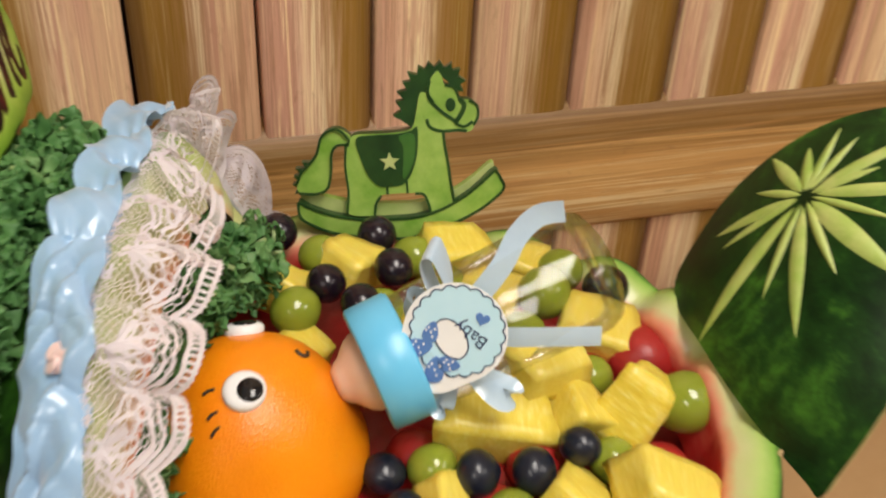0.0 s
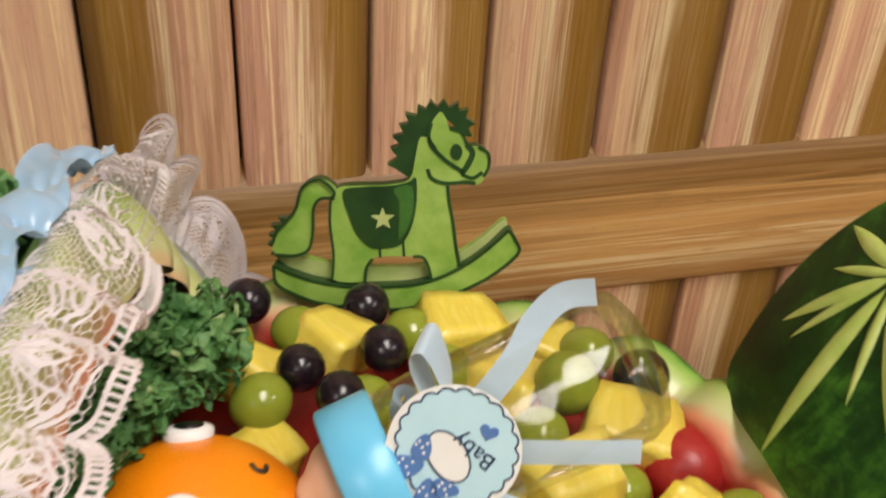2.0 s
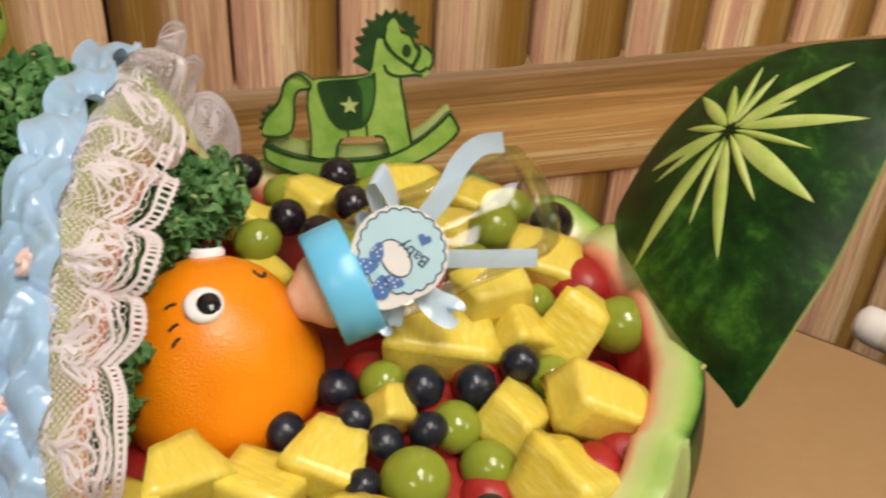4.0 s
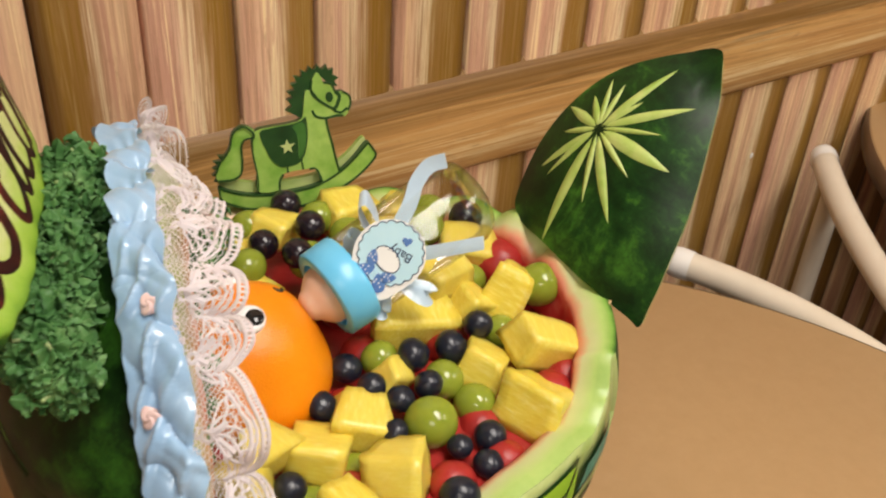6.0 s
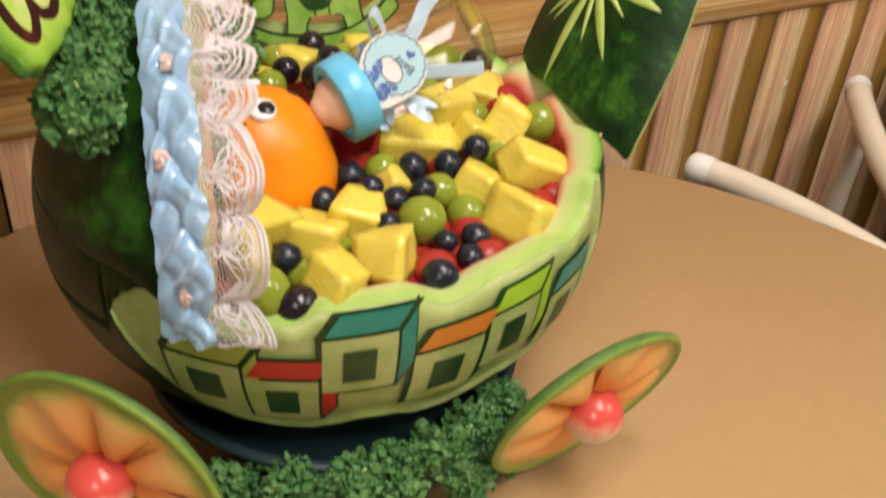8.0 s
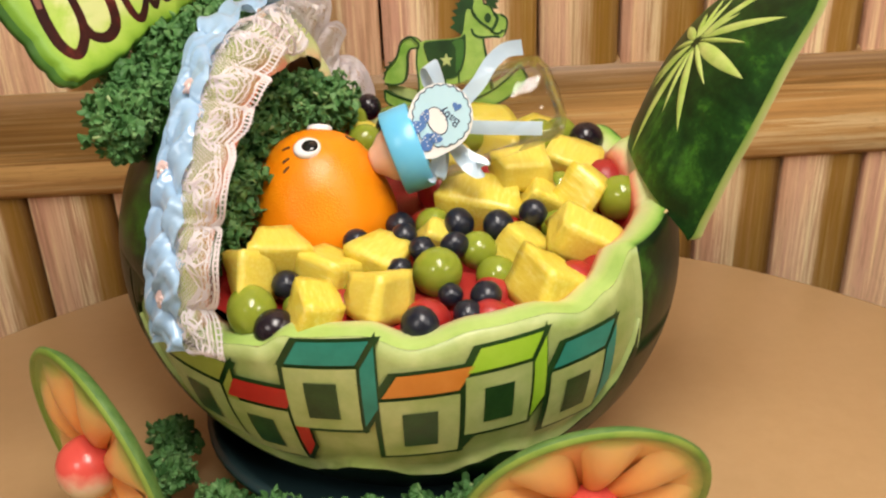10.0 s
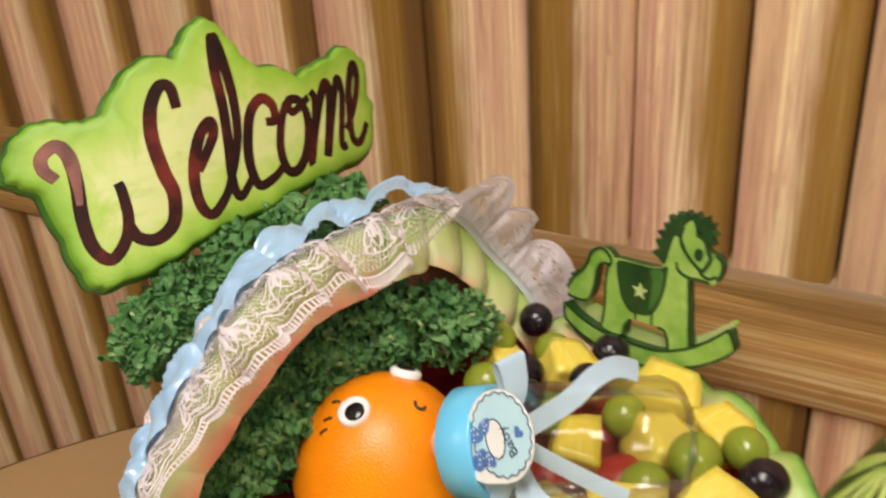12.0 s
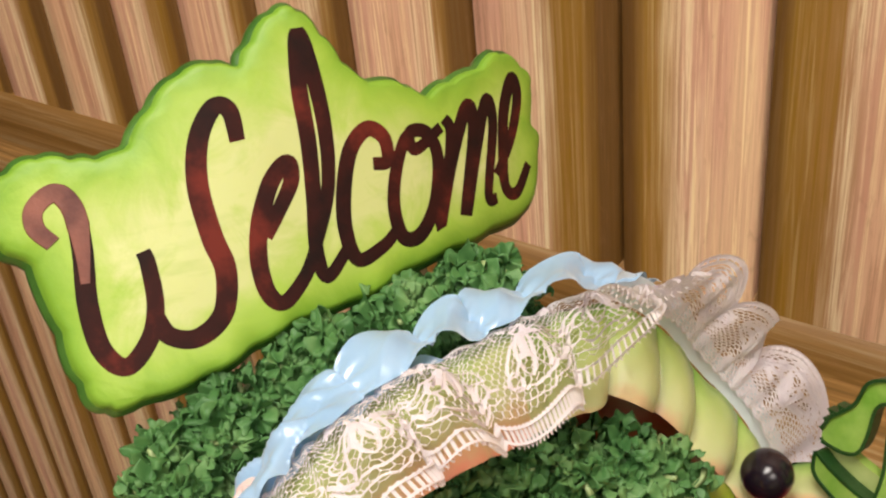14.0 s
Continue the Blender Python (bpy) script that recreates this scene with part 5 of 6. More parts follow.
for x, y, w in ((-0.042, -0.042, 11), (-0.018, -0.013, 6), (0.002, -0.021, 10), (0.006, 0.008, 6), (0.027, 0.017, 14), (0.016, 0.037, 5), (0.028, 0.057, 9), (0.010, 0.078, 8), (-0.017, 0.063, 6), (-0.027, 0.065, 6), (-0.035, 0.053, 8), (-0.051, 0.044, 10), (-0.048, 0.027, 6), (-0.059, 0.003, 8), (-0.051, -0.001, 6), (-0.001, 0.054, 6)):
    tip = Vector((x, y))
    d = tip - CENTRE
    s = Vector((-d.y, d.x)).normalized() * (w * 0.00032)
    bm = bmesh.new()

    def petal(u, v, d=d, s=s):
        t = 0.08 + 0.92 * u
        e = math.sin(math.pi * min(1, u ** 0.8)) ** 0.8
        q = CENTRE + d * t + s * ((2 * v - 1) * e)
        return FI @ Vector((q.x, q.y, bulge(q.x, q.y) + 0.0003 + 0.0011 * (1 - (2 * v - 1) ** 2) * e))
    grid(bm, 12, 4, petal)
    part("petal", bm, PETAL_RIND, skin_part)
pick = tube(bmesh.new(), [Vector((0.186, -0.066, 0.915)) - FO, Vector((0.199, -0.058, 0.932)) - FO, Vector((0.205, -0.055, 0.938)) - FO], 0.0009, 6)
part("toothpick", pick, PICK, fin, "wooden toothpick")

# ---------------------------------------------------------------- welcome sign
SO, SU, SN = Vector((-0.0982, -0.0347, 1.0378)), Vector((0.2588, 0.9596, -0.1108)).normalized(), Vector((0.8498, -0.1717, 0.4984)).normalized()
SV = SN.cross(SU)


def bent(bm):
    """Bends a flat drawing of the sign round the melon it was cut from, with a slight twist."""
    for v in bm.verts:
        x, y, z = v.co
        v.co = SU * x + SV * y + SN * (z - 2.35 * (x - 0.100) ** 2 + 1.58 * x * y)
    return bm


SI = Matrix.Identity(4)
sign = thing("welcome_sign", "cut-out melon rind sign with the carved word Welcome, standing on kale", "sign", SO)
cm = 0.01
sign_line = [(-0.07, -0.44), (-0.57, 0.67), (-0.71, 2.39), (-0.96, 4.66), (-1.62, 5.43), (-1.93, 6.07), (-1.5, 7.15), (-0.79, 7.82), (0.13, 7.99), (1.01, 7.67), (1.67, 7.44), (2.49, 7.48), (3.4, 8.42), (4.46, 9.23), (5.55, 9.4), (6.31, 9.07), (6.8, 9.63), (7.73, 10.43), (8.58, 10.46), (9.22, 9.6), (9.74, 8.56), (10.35, 7.75), (11.73, 7.35), (12.52, 6.79), (13.57, 7.07), (14.99, 7.33), (16.25, 7.81), (17.38, 7.34), (18.08, 6.49), (17.75, 5.12), (18.09, 4.15), (17.02, 1.9), (14.97, 1.42), (12.9, 1.16), (10.53, 0.93), (8.61, 0.46), (6.51, 0.44), (4.91, 0.1), (3.37, -0.33), (1.57, -0.53)]
outline = [(q.x * cm, q.y * cm) for q in catmull([(x, y, 0) for x, y in sign_line], 6, True)]
centre = Vector((0.078, 0.040))
def inset(points, d):
    out = []
    k = len(points)
    for i in range(k):
        a, b, c = (Vector(points[(i + s) % k]) for s in (-3, 0, 3))
        t = (c - a).normalized()
        out.append(b + Vector((t.y, -t.x)) * -d)
    return out
area = sum(a[0] * b[1] - b[0] * a[1] for a, b in zip(outline, outline[1:] + outline[:1]))
turn_sign = 1 if area > 0 else -1
# the knife left small scallops along the edge
outline = [(q.x, q.y) for q in (inset(outline[i:] + outline[:i], turn_sign * (0.0013 * (1 - abs(math.sin(i * 0.52))) ** 1.3))[0] for i in range(len(outline)))]
def sign_ring(d, z):
    return [SI @ Vector((q.x, q.y, z)) for q in inset(outline, d * turn_sign)]
def fine_fill(bm):
    """Cuts the large flat face into short triangles, so that it can bend."""
    big = [f for f in bm.faces if len(f.verts) > 4]
    bmesh.ops.triangulate(bm, faces=big)
    for k in range(3):
        bmesh.ops.subdivide_edges(bm, edges=[e for e in bm.edges if e.calc_length() > 0.008], cuts=1)
        bmesh.ops.triangulate(bm, faces=[f for f in bm.faces if len(f.verts) > 4])


bm = bmesh.new()
rings = [sign_ring(0.0, 0.0), sign_ring(-0.0017, -0.0016), sign_ring(-0.0016, -0.0045), sign_ring(0.0010, -0.0058)]
rows = [[bm.verts.new(p) for p in r] for r in rings]
n = len(outline)
for a, b in zip(rows, rows[1:]):
    for i in range(n):
        bm.faces.new((a[i], a[(i + 1) % n], b[(i + 1) % n], b[i]))
bm.faces.new(rows[-1])
fine_fill(bm)
part("skin_edge", bent(bm), SIGN_EDGE, sign, "dark green skin round the edge")
bm = bmesh.new()
rings = [sign_ring(0.0, 0.0), sign_ring(0.0005, 0.0020), sign_ring(0.0012, 0.0030), sign_ring(0.0022, 0.0036)]
rows = [[bm.verts.new(p) for p in r] for r in rings]
for a, b in zip(rows, rows[1:]):
    for i in range(n):
        bm.faces.new((a[i], a[(i + 1) % n], b[(i + 1) % n], b[i]))
bm.faces.new(rows[-1])
fine_fill(bm)
lay = bm.verts.layers.float.new("depth")
edge_line = np.array([(q[0], q[1]) for q in outline])
for v in bm.verts:
    v[lay] = float(min(1.0, np.sqrt(((edge_line - (v.co.x, v.co.y)) ** 2).sum(1)).min() / 0.026))
face = part("face", bent(bm), SIGN_FLESH, sign, "bright yellow-green rind face")
ZS = 0.0036
LETTERS = [
    ("letter_w", 0.27, [(-0.17, 5.13), (-0.5, 5.75), (-0.37, 6.36), (0.27, 6.65), (0.62, 6.01), (0.55, 4.73), (0.24, 2.98), (0.24, 1.49), (0.77, 0.74), (1.61, 1.38), (2.04, 2.35), (2.17, 3.62), (2.13, 4.09)]),
    ("letter_w", 0.30, [(1.95, 2.01), (2.17, 1.28), (2.94, 0.95), (3.86, 1.45), (4.29, 2.73), (4.17, 3.9), (4.18, 5.58), (4.55, 6.96), (5.22, 7.84), (5.69, 7.65), (5.69, 6.63)]),
    ("letter_e", 0.26, [(5.75, 3.41), (6.41, 4.17), (7.0, 4.95), (7.02, 5.55), (6.39, 5.12), (5.72, 3.99), (5.35, 2.77), (5.36, 1.63), (5.8, 1.2), (6.64, 1.81), (7.11, 2.44)]),
    ("letter_l", 0.25, [(7.11, 2.44), (8.09, 4.28), (8.51, 6.27), (8.55, 8.34), (8.37, 9.49), (8.02, 7.9), (7.87, 6.05), (7.58, 4.22), (7.24, 2.59), (7.37, 1.58), (8.28, 2.29)]),
    ("letter_c", 0.25, [(9.9, 4.8), (10.44, 4.77), (10.52, 5.53), (9.98, 5.98), (9.21, 5.44), (8.63, 4.14), (8.37, 2.85), (8.58, 1.82), (9.61, 2.03), (10.16, 2.38)]),
    ("letter_o", 0.24, [(11.79, 5.57), (11.25, 5.28), (10.64, 4.24), (10.31, 3.13), (10.43, 2.11), (11.13, 2.04), (11.98, 2.94), (12.49, 4.44), (12.23, 5.38), (11.55, 5.52), (11.63, 4.91), (12.87, 5.47)]),
    ("letter_m", 0.25, [(13.07, 5.73), (13.27, 5.3), (12.93, 4.15), (12.02, 2.12), (13.01, 4.14), (14.18, 5.95), (14.34, 5.12), (13.26, 2.25), (14.25, 4.32), (15.19, 6.05), (15.34, 5.17), (14.53, 2.72), (14.94, 2.54)]),
    ("letter_e", 0.25, [(15.14, 3.34), (16.24, 4.63), (16.89, 6.01), (16.71, 6.65), (16.08, 5.69), (15.68, 4.29), (15.49, 2.86), (16.08, 2.54), (16.99, 3.47)])]
for name, w, line in LETTERS:
    bm = bmesh.new()
    pts = [Vector((q.x * cm, q.y * cm)) for q in catmull([(x, y, 0) for x, y in line], 8)]
    stroke(bm, pts, lambda t, w=w: w * cm * 1.2 * (0.62 + 0.38 * math.sin(math.pi * min(1.0, 0.12 + 0.8 * t))), ZS - 0.0002, SI, 0, 0.0003)
    part(name, bent(bm), SIGN_INK, face, "dark red carved letter stroke", flat=True)
    if line[0][0] < 0:
        # the first curl was cut into paler flesh
        bm = bmesh.new()
        stroke(bm, pts[:46], lambda t, w=w: w * cm * 1.21 * (0.62 + 0.38 * math.sin(math.pi * min(1.0, 0.12 + 0.37 * t))) * (1 if t < 0.8 else 1 - 3 * (t - 0.8)), ZS, SI, 0, 0.0004)
        part("pink_curl", bent(bm), SIGN_PINK, face, "pinkish first curl of the letter", flat=True)
for x in (0.045, 0.115):
    part("skewer", bent(tube(bmesh.new(), [Vector((x, 0.014, -0.006)), Vector((x, -0.05, -0.006))], 0.0014, 6)), PICK, sign, "wooden skewer")

# ---------------------------------------------------------------- ribbon and lace round the hood
trim = thing("lace_trim", "white lace ruffle gathered under a blue satin ribbon along the hood", "trim", MC)
TM = -MC
AX = MROT @ Vector((1, 0, 0))


def frame_at(a):
    """Place, outward and forward direction at the hood's edge; forward leaves the hood over the fruit."""
    d = ring_point(a)
    p = melon_world(d, along(RISE, a))
    n = (MROT @ Vector((d.x / MA[0], d.y / MA[1], d.z / MA[2]))).normalized()
    q = melon_world(ring_point(min(1.0, a + 0.01))) - melon_world(ring_point(max(0.0, a - 0.01)))
    t = q.normalized()
    f = n.cross(t).normalized()
    if f.dot(AX) < 0:
        f = -f
    return p, n, f, t


def ribbon_point(u, v):
    """A satin ribbon ruched over the hood's edge: broad, with slanting folds, low down; twisted into lozenges over the top."""
    p, n, f, t = frame_at(u)
    k = u * 16.5 + 0.30 * math.sin(u * 13) + 0.12 * math.sin(u * 41)
    i, s = math.floor(k), k % 1.0
    e = 2 * v - 1
    low = max(0.0, min(1.0, (0.42 - u) / 0.14))
    low = low * low * (3 - 2 * low)
    wild = noise.noise(Vector((i * 3.7, 1.3, 0)))
    swell = math.sin(math.pi * s) ** 0.7
    # lozenges
    w = 0.0074 + (0.0044 + 0.0010 * wild) * swell
    roll = -0.38 + 0.25 * wild + 0.38 * math.cos(math.pi * s) * (1 if i % 2 else -1)
    slant = e + 2.2 * (s - 0.5)
    crease = 0.0022 * max(0.0, 1 - abs(slant) * 1.5) - 0.0014 * max(0.0, 1 - abs(slant - 0.9) * 2.0) + 0.0009 * (1 - swell) * math.sin(e * 9 + 3 * wild)
    c, q = math.cos(roll), math.sin(roll)
    lift_a = max(0.0105 + 0.0030 * swell + w * e * q + crease * c, 0.0035)
    slide_a = -0.0050 + w * e * c - crease * q
    # slanting ruches, their folds cusped in the valleys
    grow = 0.25 + 0.75 * v
    g = 0.86 * k + 0.50 * e + 0.40 * noise.noise(Vector((u * 17, e * 0.8, 5.0)))
    g2 = 1.1 * k - 0.85 * e + 0.5 * noise.noise(Vector((u * 13, e, 9.0)))
    fold = abs(math.sin(math.pi * g))
    fold = 0.72 * fold ** 0.6 + 0.28 * abs(math.sin(math.pi * (1.75 * k + 0.95 * e + 0.2 * wild))) ** 0.8 * v
    small = max(0.0, 1 - 3.4 * abs((g2 % 1.0) - 0.5)) ** 1.2
    rim_wave = abs(math.sin(math.pi * (g - 0.1)))
    lift_b = 0.0055 + 0.0092 * grow * fold + 0.0046 * small * (1 - 0.7 * e * e) - 0.0045 * max(0.0, e) ** 3
    slide_b = -0.0050 + 0.0142 * e + 0.0060 * max(0.0, e) * (rim_wave - 0.55) + 0.0007 * math.sin(u * 160) * min(0.0, e)
    lift, slide = lift_a + (lift_b - lift_a) * low, slide_a + (slide_b - slide_a) * low
    along_t = 0.0060 * e * (0.5 - s) * swell * (1 - low) + 0.0030 * low * (fold - 0.5) * e
    return p + n * lift + f * slide + t * along_t + TM


def selvedge_point(u, v):
    """The flat layer of the same ribbon under the twists, rippled along its stitched edge."""
    p, n, f, t = frame_at(u * 0.44)
    e = 2 * v - 1
    ripple = math.sin(u * 64 + 1.4 * e) + 0.6 * math.sin(u * 39 + 2 * e)
    return p + n * (0.0042 + 0.0011 * ripple + 0.0010 * noise.noise(Vector((u * 30, e, 3)))) + f * (-0.0085 + 0.0118 * e + 0.0005 * math.sin(u * 85)) + TM


bm = bmesh.new()
grid(bm, 300, 6, selvedge_point)
part("under_ribbon", bm, SATIN, trim, "flat layer of pale blue satin ribbon")
bm = bmesh.new()
grid(bm, 720, 22, lambda u, v: ribbon_point(0.655 * u, v))
part("ribbon", bm, SATIN, trim, "twisted pale blue satin ribbon")

SCALLOPS, LACE_WIDE = 15, 0.037
HANG = [(0.0, 0.003), (0.14, 0.002), (0.2, 0.0), (0.26, -0.008), (0.33, -0.013), (0.40, -0.016), (0.45, -0.022), (0.52, -0.023), (0.6, -0.018), (1.0, -0.016)]
AHEAD = [(0.0, 0.033), (0.2, 0.032), (0.36, 0.030), (0.40, 0.026), (0.45, 0.018), (0.52, 0.015), (0.6, 0.016), (1.0, 0.016)]


def lace_point(u, v):
    """The gathered lace: v from the stitched edge to the scalloped one; on the far side it stands outwards."""
    u = max(0.0, min(1.0, u))
    p, n, f, t = frame_at(u)
    sc = u * SCALLOPS + 0.22 * math.sin(u * 19) + 0.12 * math.sin(u * 47)
    lobe = abs(math.sin(math.pi * sc)) ** 0.6
    wild = noise.noise(Vector((sc * 0.83, 0.7, 3.0)))
    far = max(0.0, min(1.0, (u - 0.53) / 0.17))
    far = far * far * (3 - 2 * far)
    size = 0.77 + 0.36 * lobe + 0.14 * wild
    hang, ahead = along(HANG, u) * size, along(AHEAD, u) * size
    # over the edge in a bow, with a deep fold between the scallops and small gathers at the seam
    b0, b1, b2 = (1 - v) ** 2, 2 * v * (1 - v), v * v
    pleat = (0.0042 * math.sin(TAU * sc - 1.3) + 0.004 * wild) * v ** 1.3
    over = max(0.0, min(1.0, (u - 0.20) / 0.10))
    gather = 0.0016 * math.sin(TAU * sc * 3.0 + 4 * wild) * (1 - v) * v * 4 * 0.6 + 0.0005 * math.sin(TAU * sc * 5 + wild) * (1 - v)
    near_n = b0 * 0.0045 + b1 * 0.0105 + b2 * hang + pleat + gather
    near_f = b0 * -0.0020 + b1 * 0.62 * ahead + b2 * ahead + pleat * (0.6 - 0.2 * over)
    ruffle = math.sin(TAU * sc * 0.5 + 1.1 + wild)
    tall = 0.031 * size * v
    far_n = 0.003 + tall * (0.66 + 0.10 * ruffle) + gather
    far_f = 0.005 + tall * (0.52 - 0.12 * ruffle * v) + 0.6 * pleat
    crumple = noise.noise_vector(Vector((u * 24, v * 1.3, 7.0))) * (0.0036 * v)
    side = -0.0018 * v * v * math.sin(TAU * sc) + 0.0018 * v * wild
    return p + crumple + f * (near_f + (far_f - near_f) * far) + n * (near_n + (far_n - near_n) * far) + t * side + TM


class Threads:
    """Flat threads laid on the lace's sheet; u and v count in cells of the sheet."""

    def __init__(self):
        self.verts, self.faces = [], []

    def line(self, points, half):
        spots = [(Vector(lace_point(u, v)), frame_at(max(0.0, min(1.0, u)))) for u, v in points]
        first = len(self.verts)
        k = len(spots)
        for i, (q, fr) in enumerate(spots):
            d = spots[min(i + 1, k - 1)][0] - spots[max(i - 1, 0)][0]
            u, v = points[i]
            s = d.cross(fr[1] if u < 0.55 else (fr[1] - fr[2] * 0.8))
            if s.length < 1e-9:
                s = fr[3]
            s = s.normalized() * half
            up = fr[1] * (half * 0.5)
            self.verts += [tuple(q - s), tuple(q + up), tuple(q + s)]
            if i:
                b = first + 3 * i
                self.faces += [(b - 3, b - 2, b + 1, b), (b - 2, b - 1, b + 2, b + 1)]

    def make(self, name, material, parent, label):
        me = bpy.data.meshes.new(name)
        me.from_pydata(self.verts, [], self.faces)
        me.materials.append(material)
        ob = new(name, me)
        ob.parent = parent
        return tagged(ob, label, kind="stuff")


RING_LENGTH = 0.50
net = Threads()
rnd = random.Random(21)
CELL = 0.0021
cols, rows_n = int(RING_LENGTH * 1.25 / (CELL * 0.87)), int(LACE_WIDE / (CELL * 0.75))
def knot(i, j):
    """A corner of the six-sided net, row j, column i."""
    r = random.Random(i * 977 + j)
    y = (j + (0.33 if (i + j) % 2 else 0.0)) / rows_n * 0.90 + r.uniform(-0.005, 0.005)
    return ((i + r.uniform(-0.2, 0.2)) / (2 * cols) * 2, min(0.93, max(0.0, y)))
for j in range(rows_n):
    for i in range(cols):
        a = knot(i, j)
        if i + 1 < cols:
            net.line([a, knot(i + 1, j)], 0.00023 + 0.00013 * (a[0] > 0.55))
        if (i + j) % 2 and j + 1 < rows_n:
            net.line([a, knot(i, j + 1)], 0.00023 + 0.00013 * (a[0] > 0.55))
lace = net.make("lace_net", THREAD, trim, "white net lace gathered into a ruffle")
edge = Threads()
N = 1100
for v, half in ((1.0, 0.0011), (0.922, 0.0011), (0.005, 0.0006)):
    edge.line([(i / N, v) for i in range(N + 1)], half)
for i in range(N // 4):
    u = (i + 0.5) * 4 / N
    edge.line([(u, 0.91), (u, 0.955), (u, 1.0)], 0.00058)
    edge.line([(u - 0.0010, 1.0), (u + 0.0002, 1.026), (u + 0.0014, 1.0)], 0.0004)
edge.make("corded_edge", THREAD, trim, "corded edge with small open holes")
flower = Threads()
for s in range(-1, SCALLOPS + 1):
    h = 0.5 / SCALLOPS
    c = (s + 0.5) / SCALLOPS + h * rnd.uniform(-0.2, 0.2)
    petals, reach, lean = rnd.choice((5, 5, 6)), rnd.uniform(0.34, 0.44), rnd.uniform(-0.25, 0.25)
    for k in range(petals):
        a = -1.0 + 2.0 * k / (petals - 1) + lean
        base, tip = 0.36 + 0.06 * abs(a), reach * (1 - 0.45 * abs(a)) * rnd.uniform(0.85, 1.1)
        broad = rnd.uniform(0.16, 0.22)
        loop = []
        for j in range(15):
            b = TAU * j / 14
            rad = 0.5 - 0.5 * math.cos(b)
            loop.append((c + h * (0.12 * a + a * 0.72 * rad + math.sin(b) * broad), base + tip * rad + rnd.uniform(-0.010, 0.010)))
        flower.line(loop, rnd.uniform(0.0006, 0.0009))
        if k % 2:
            flower.line([(c + h * (0.12 * a + a * 0.72 * r), base + tip * r) for r in (0.1, 0.4, 0.7)], 0.0016)
    # an eye, a garland round the scallop and a band of close stitches near the seam
    for side in (-0.62, 0.62):
        flower.line([(c + h * (side + 0.16 * math.cos(TAU * j / 10)), 0.70 + 0.06 * math.sin(TAU * j / 10)) for j in range(11)], 0.0008)
    flower.line([(c + h * 0.14 * math.cos(TAU * j / 10), 0.33 + 0.05 * math.sin(TAU * j / 10)) for j in range(11)], 0.0009)
    for drop, half in ((0.79, 0.0010), (0.855, 0.0006)):
        flower.line([(c + h * (-0.98 + 1.96 * j / 20), drop - 0.10 + 0.10 * math.sin(math.pi * j / 20) + rnd.uniform(-0.012, 0.012)) for j in range(21)], half * rnd.uniform(0.8, 1.3))
    for k in range(3):
        x = c + h * rnd.uniform(-1, 1)
        flower.line([(x + h * 0.16 * math.sin(1.3 * j), 0.05 + 0.045 * j) for j in range(6)], rnd.uniform(0.0006, 0.0011))
    for k in range(8):
        x = c + h * rnd.uniform(-1, 1)
        flower.line([(x, 0.0), (x + h * rnd.uniform(-0.06, 0.06), 0.10), (x + h * rnd.uniform(-0.15, 0.15), 0.20 + rnd.uniform(0, 0.14))], rnd.uniform(0.0003, 0.0006))
flower.make("flower_stitching", THREAD, trim, "stitched petals along the lace")
bm = bmesh.new()
grid(bm, 90, 10, lambda u, v: (lambda fr: fr[0] + fr[1] * (0.001 + 0.010 * v + 0.002 * noise.noise(Vector((u * 9, v * 2, 0))) * v) + fr[2] * (0.0 + 0.006 * v + 0.003 * noise.noise(Vector((u * 11, 3, v))) * v) + TM)(frame_at(0.60 + 0.40 * u)))
part("lining", bm, TULLE, trim, "thin pale blue lining")
for a, e in ((0.05, 0.1), (0.19, -0.4), (0.29, 0.3)):
    q = Vector(ribbon_point(a, 0.5 + 0.4 * e))
    p, nn, f, t = frame_at(a)
    bm = bmesh.new()
    bmesh.ops.create_icosphere(bm, subdivisions=4, radius=0.0046)
    for v in bm.verts:
        v.co *= 1 + 0.22 * math.sin(3 * math.atan2(v.co.y, v.co.x) + 1500 * math.hypot(v.co.x, v.co.y)) * (v.co.z > 0)
    bmesh.ops.transform(bm, matrix=basis(q + nn * 0.0012, t, nn) @ Matrix.Diagonal((1.05, 0.95, 0.5, 1)), verts=bm.verts[:])
    part("rosette", bm, ROSE, trim, "small pink satin rosette")

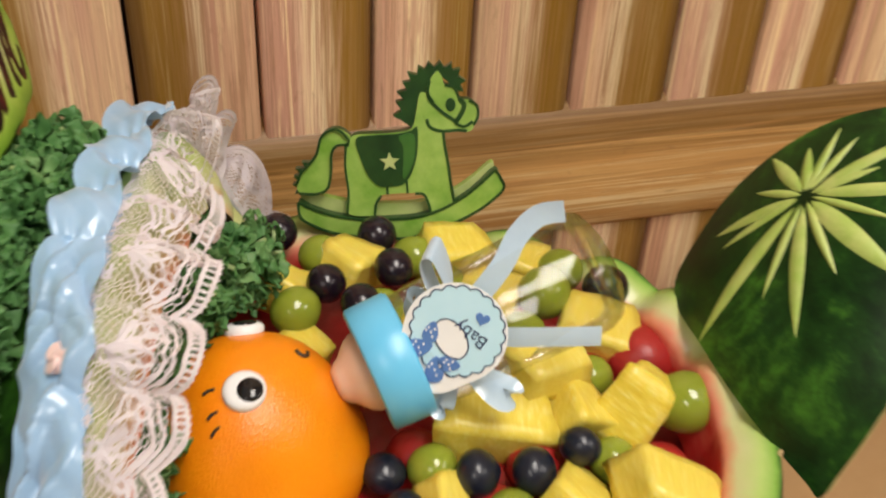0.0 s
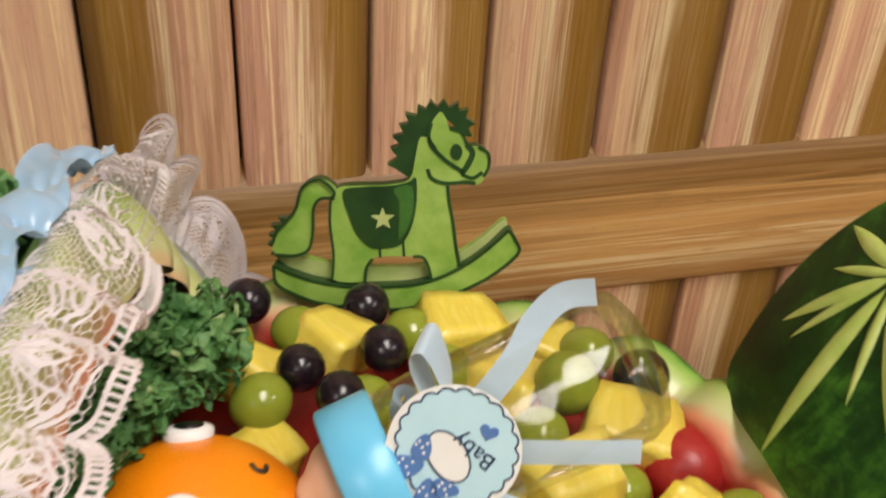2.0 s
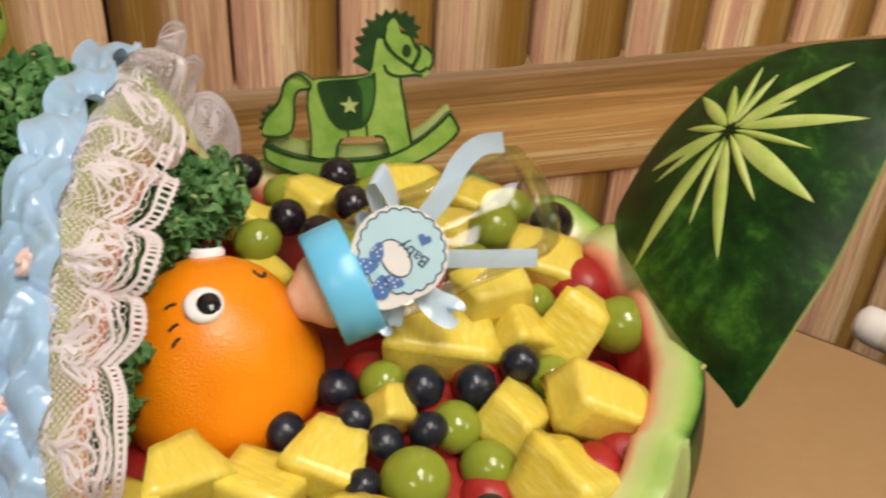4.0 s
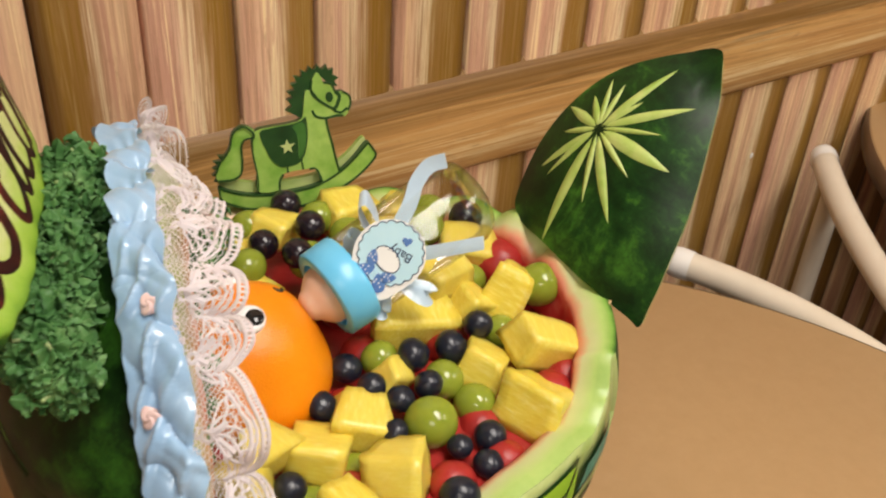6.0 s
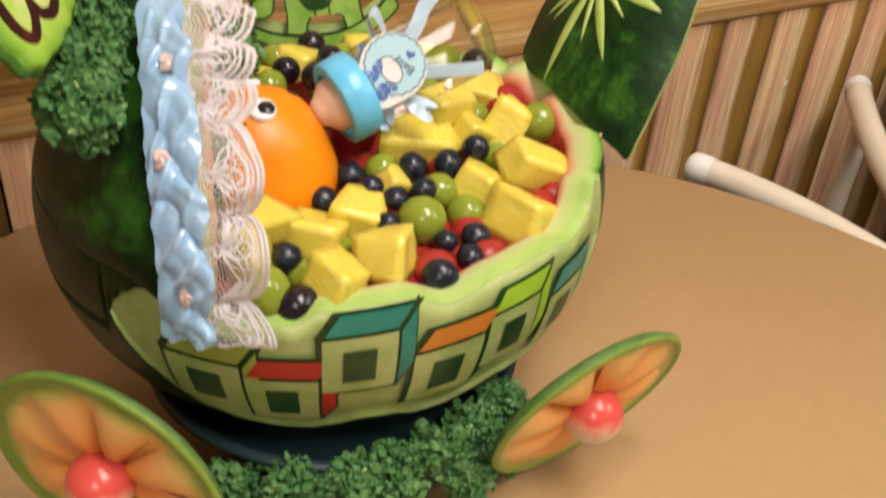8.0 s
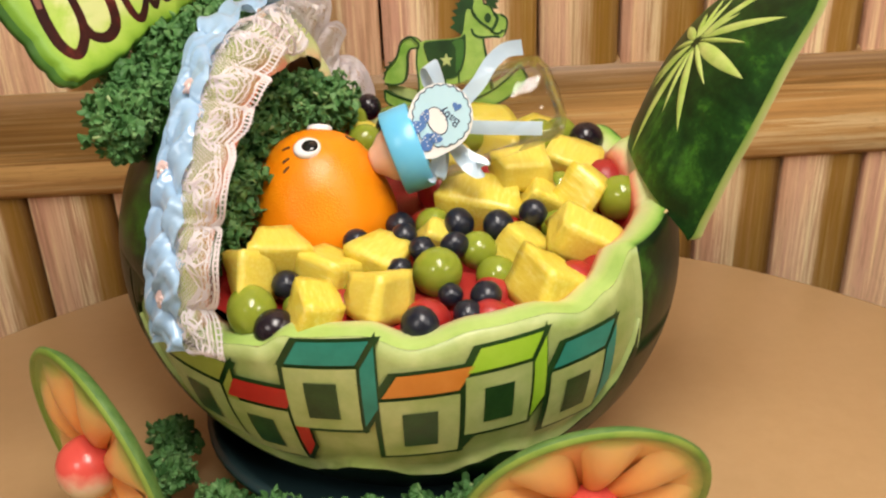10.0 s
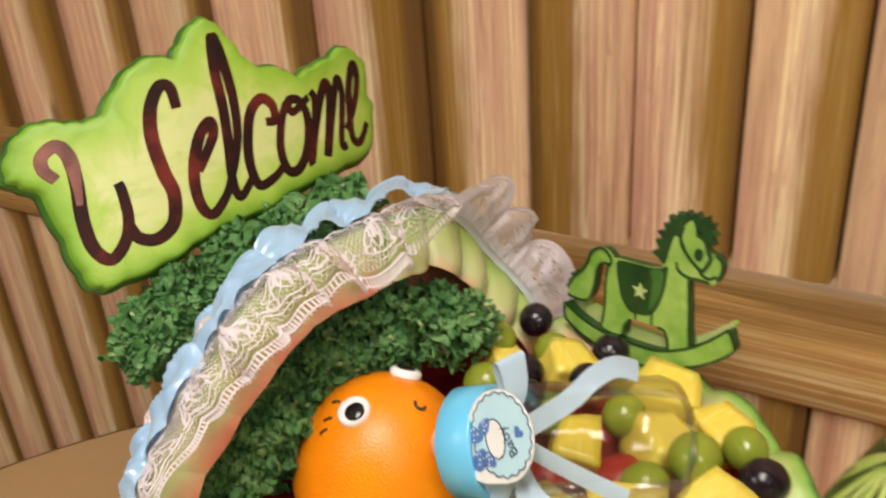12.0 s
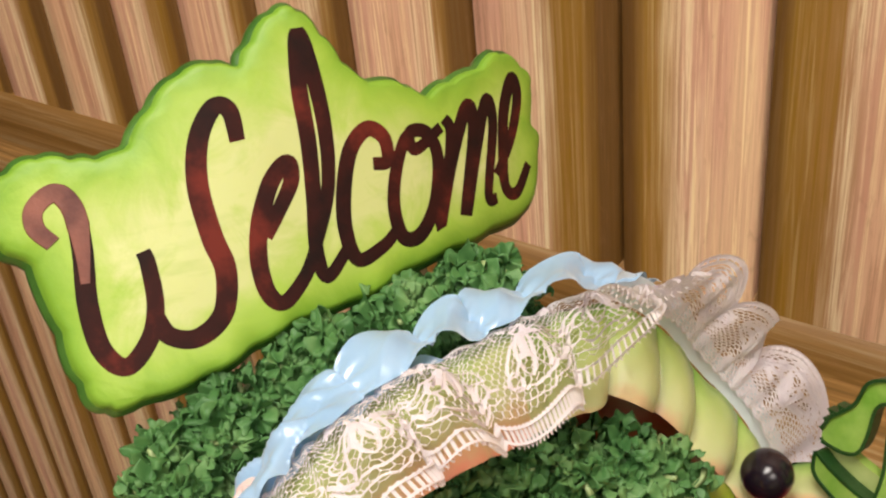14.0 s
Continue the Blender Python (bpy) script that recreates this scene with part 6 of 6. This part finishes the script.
# ---------------------------------------------------------------- cantaloupe wheels
def wheel(x, y, z, normal, radius, turn):
    w = thing("cantaloupe_wheel", "round cantaloupe slice carved as a wheel with a radish hub", "cantaloupe", (x, y, z), "cantaloupe wheels")
    m = basis((0, 0, 0), (0.3, 0.1, 1), normal) @ Matrix.Rotation(radians(turn), 4, "Z")
    part("rind", lathe(bmesh.new(), [(0.0, -0.013), (radius * 0.6, -0.012), (radius * 0.92, -0.0055), (radius * 0.998, -0.0005), (radius * 0.992, 0.001)], 56, m), CANTALOUPE_SKIN, w, "netted tan skin")
    part("rim", lathe(bmesh.new(), [(radius * 0.992, 0.001), (radius * 0.975, 0.0028), (radius * 0.945, 0.0030), (radius * 0.915, 0.0016)], 56, m), CANTALOUPE_RIM, w, "green rim")
    part("flesh", lathe(bmesh.new(), [(radius * 0.92, 0.0018), (radius * 0.6, -0.0030), (radius * 0.3, -0.004), (0.0, -0.004)], 56, m), CANTALOUPE, w, "orange flesh")
    for k in range(8):
        bm = bmesh.new()

        def wedge(u, v, k=k):
            a = TAU * (k + 0.06 + 0.88 * v) / 8
            r = radius * (0.20 + 0.73 * u)
            e = math.sin(math.pi * v)
            return m @ Vector((r * math.cos(a), r * math.sin(a), -0.003 + 0.0085 * e ** 0.6 * math.sin(math.pi * (0.15 + 0.78 * u)) + 0.0015 * v))
        grid(bm, 8, 8, wedge)
        part("spoke", bm, CANTALOUPE, w)
    hub = bmesh.new()
    bmesh.ops.create_icosphere(hub, subdivisions=3, radius=0.0185)
    for v in hub.verts:
        v.co *= 1 + 0.03 * noise.noise(v.co * 120)
    ob = part("hub", hub, RADISH, w, "red and white radish hub")
    ob.location = Vector(normal).normalized() * 0.0065


wheel(-0.124, -0.100, 0.822, (-0.75, -0.66, -0.08), 0.073, 10)
wheel(0.143, -0.160, 0.820, (0.09, -0.92, -0.30), 0.068, 30)

# ---------------------------------------------------------------- wall boards, last
def board_mesh(width, height, material):
    """One board, its right edge eased back, seen from -y; origin at its middle."""
    bm = bmesh.new()
    h, g = height / 2, 0.0012
    prof = [(-width / 2 + g, 0.020), (-width / 2 + g, 0.002), (-width / 2 + g + 0.0012, 0.0), (-width * 0.3, 0.0), (width * 0.3, 0.0), (width / 2 - g - 0.003, 0.0003), (width / 2 - g - 0.0010, 0.0010), (width / 2 - g, 0.0026), (width / 2 - g, 0.020)]
    k = len(prof) - 1
    grid(bm, k, 1, lambda u, v: (prof[round(u * k)][0], prof[round(u * k)][1], -h + 2 * h * v))
    return mesh_of("board", bm, material)


def board_row(joints, low, high, depth, left=()):
    """Upright boards between the given joints, one mesh for each width; those named in left are stained on the other edge."""
    made = {}
    for i, (a, b) in enumerate(zip(joints, joints[1:])):
        key = (round(b - a, 4), i in left)
        if key not in made:
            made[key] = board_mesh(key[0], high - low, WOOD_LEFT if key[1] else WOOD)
        ob = new("board", made[key])
        ob.parent = wall_north
        ob.location = ((a + b) / 2, depth, (low + high) / 2)


UPPER = [-0.745, -0.645, -0.545, -0.460, -0.375, -0.290, -0.195, -0.104, -0.028, 0.044, 0.112, 0.176, 0.245, 0.317, 0.382, 0.454, 0.525]
UPPER = [UPPER[0] - 0.09 * k for k in range(16, 0, -1)] + UPPER + [0.525 + 0.073 * k for k in range(1, 34)]
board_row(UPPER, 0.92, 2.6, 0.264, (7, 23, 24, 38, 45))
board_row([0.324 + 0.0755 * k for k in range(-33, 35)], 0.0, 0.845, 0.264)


def scuff(x, y, z, w, h, seed):
    """A chipped pale spot on the boards."""
    rnd = random.Random(seed)
    line = [(w * rnd.uniform(0.6, 1.0) * math.cos(TAU * i / 14), h * rnd.uniform(0.6, 1.0) * math.sin(TAU * i / 14)) for i in range(14)]
    bm = bmesh.new()
    slab(bm, line, 0.0006, basis((x, y, z), (1, 0, 0), (0, -1, 0)))
    part("paint_chip", bm, CAP_PLASTIC, wall_north, "small pale chip in the stain", flat=True)


scuff(0.742, 0.2635, 0.735, 0.003, 0.0045, 1)
scuff(-0.352, 0.2555, 0.846, 0.006, 0.0025, 2)
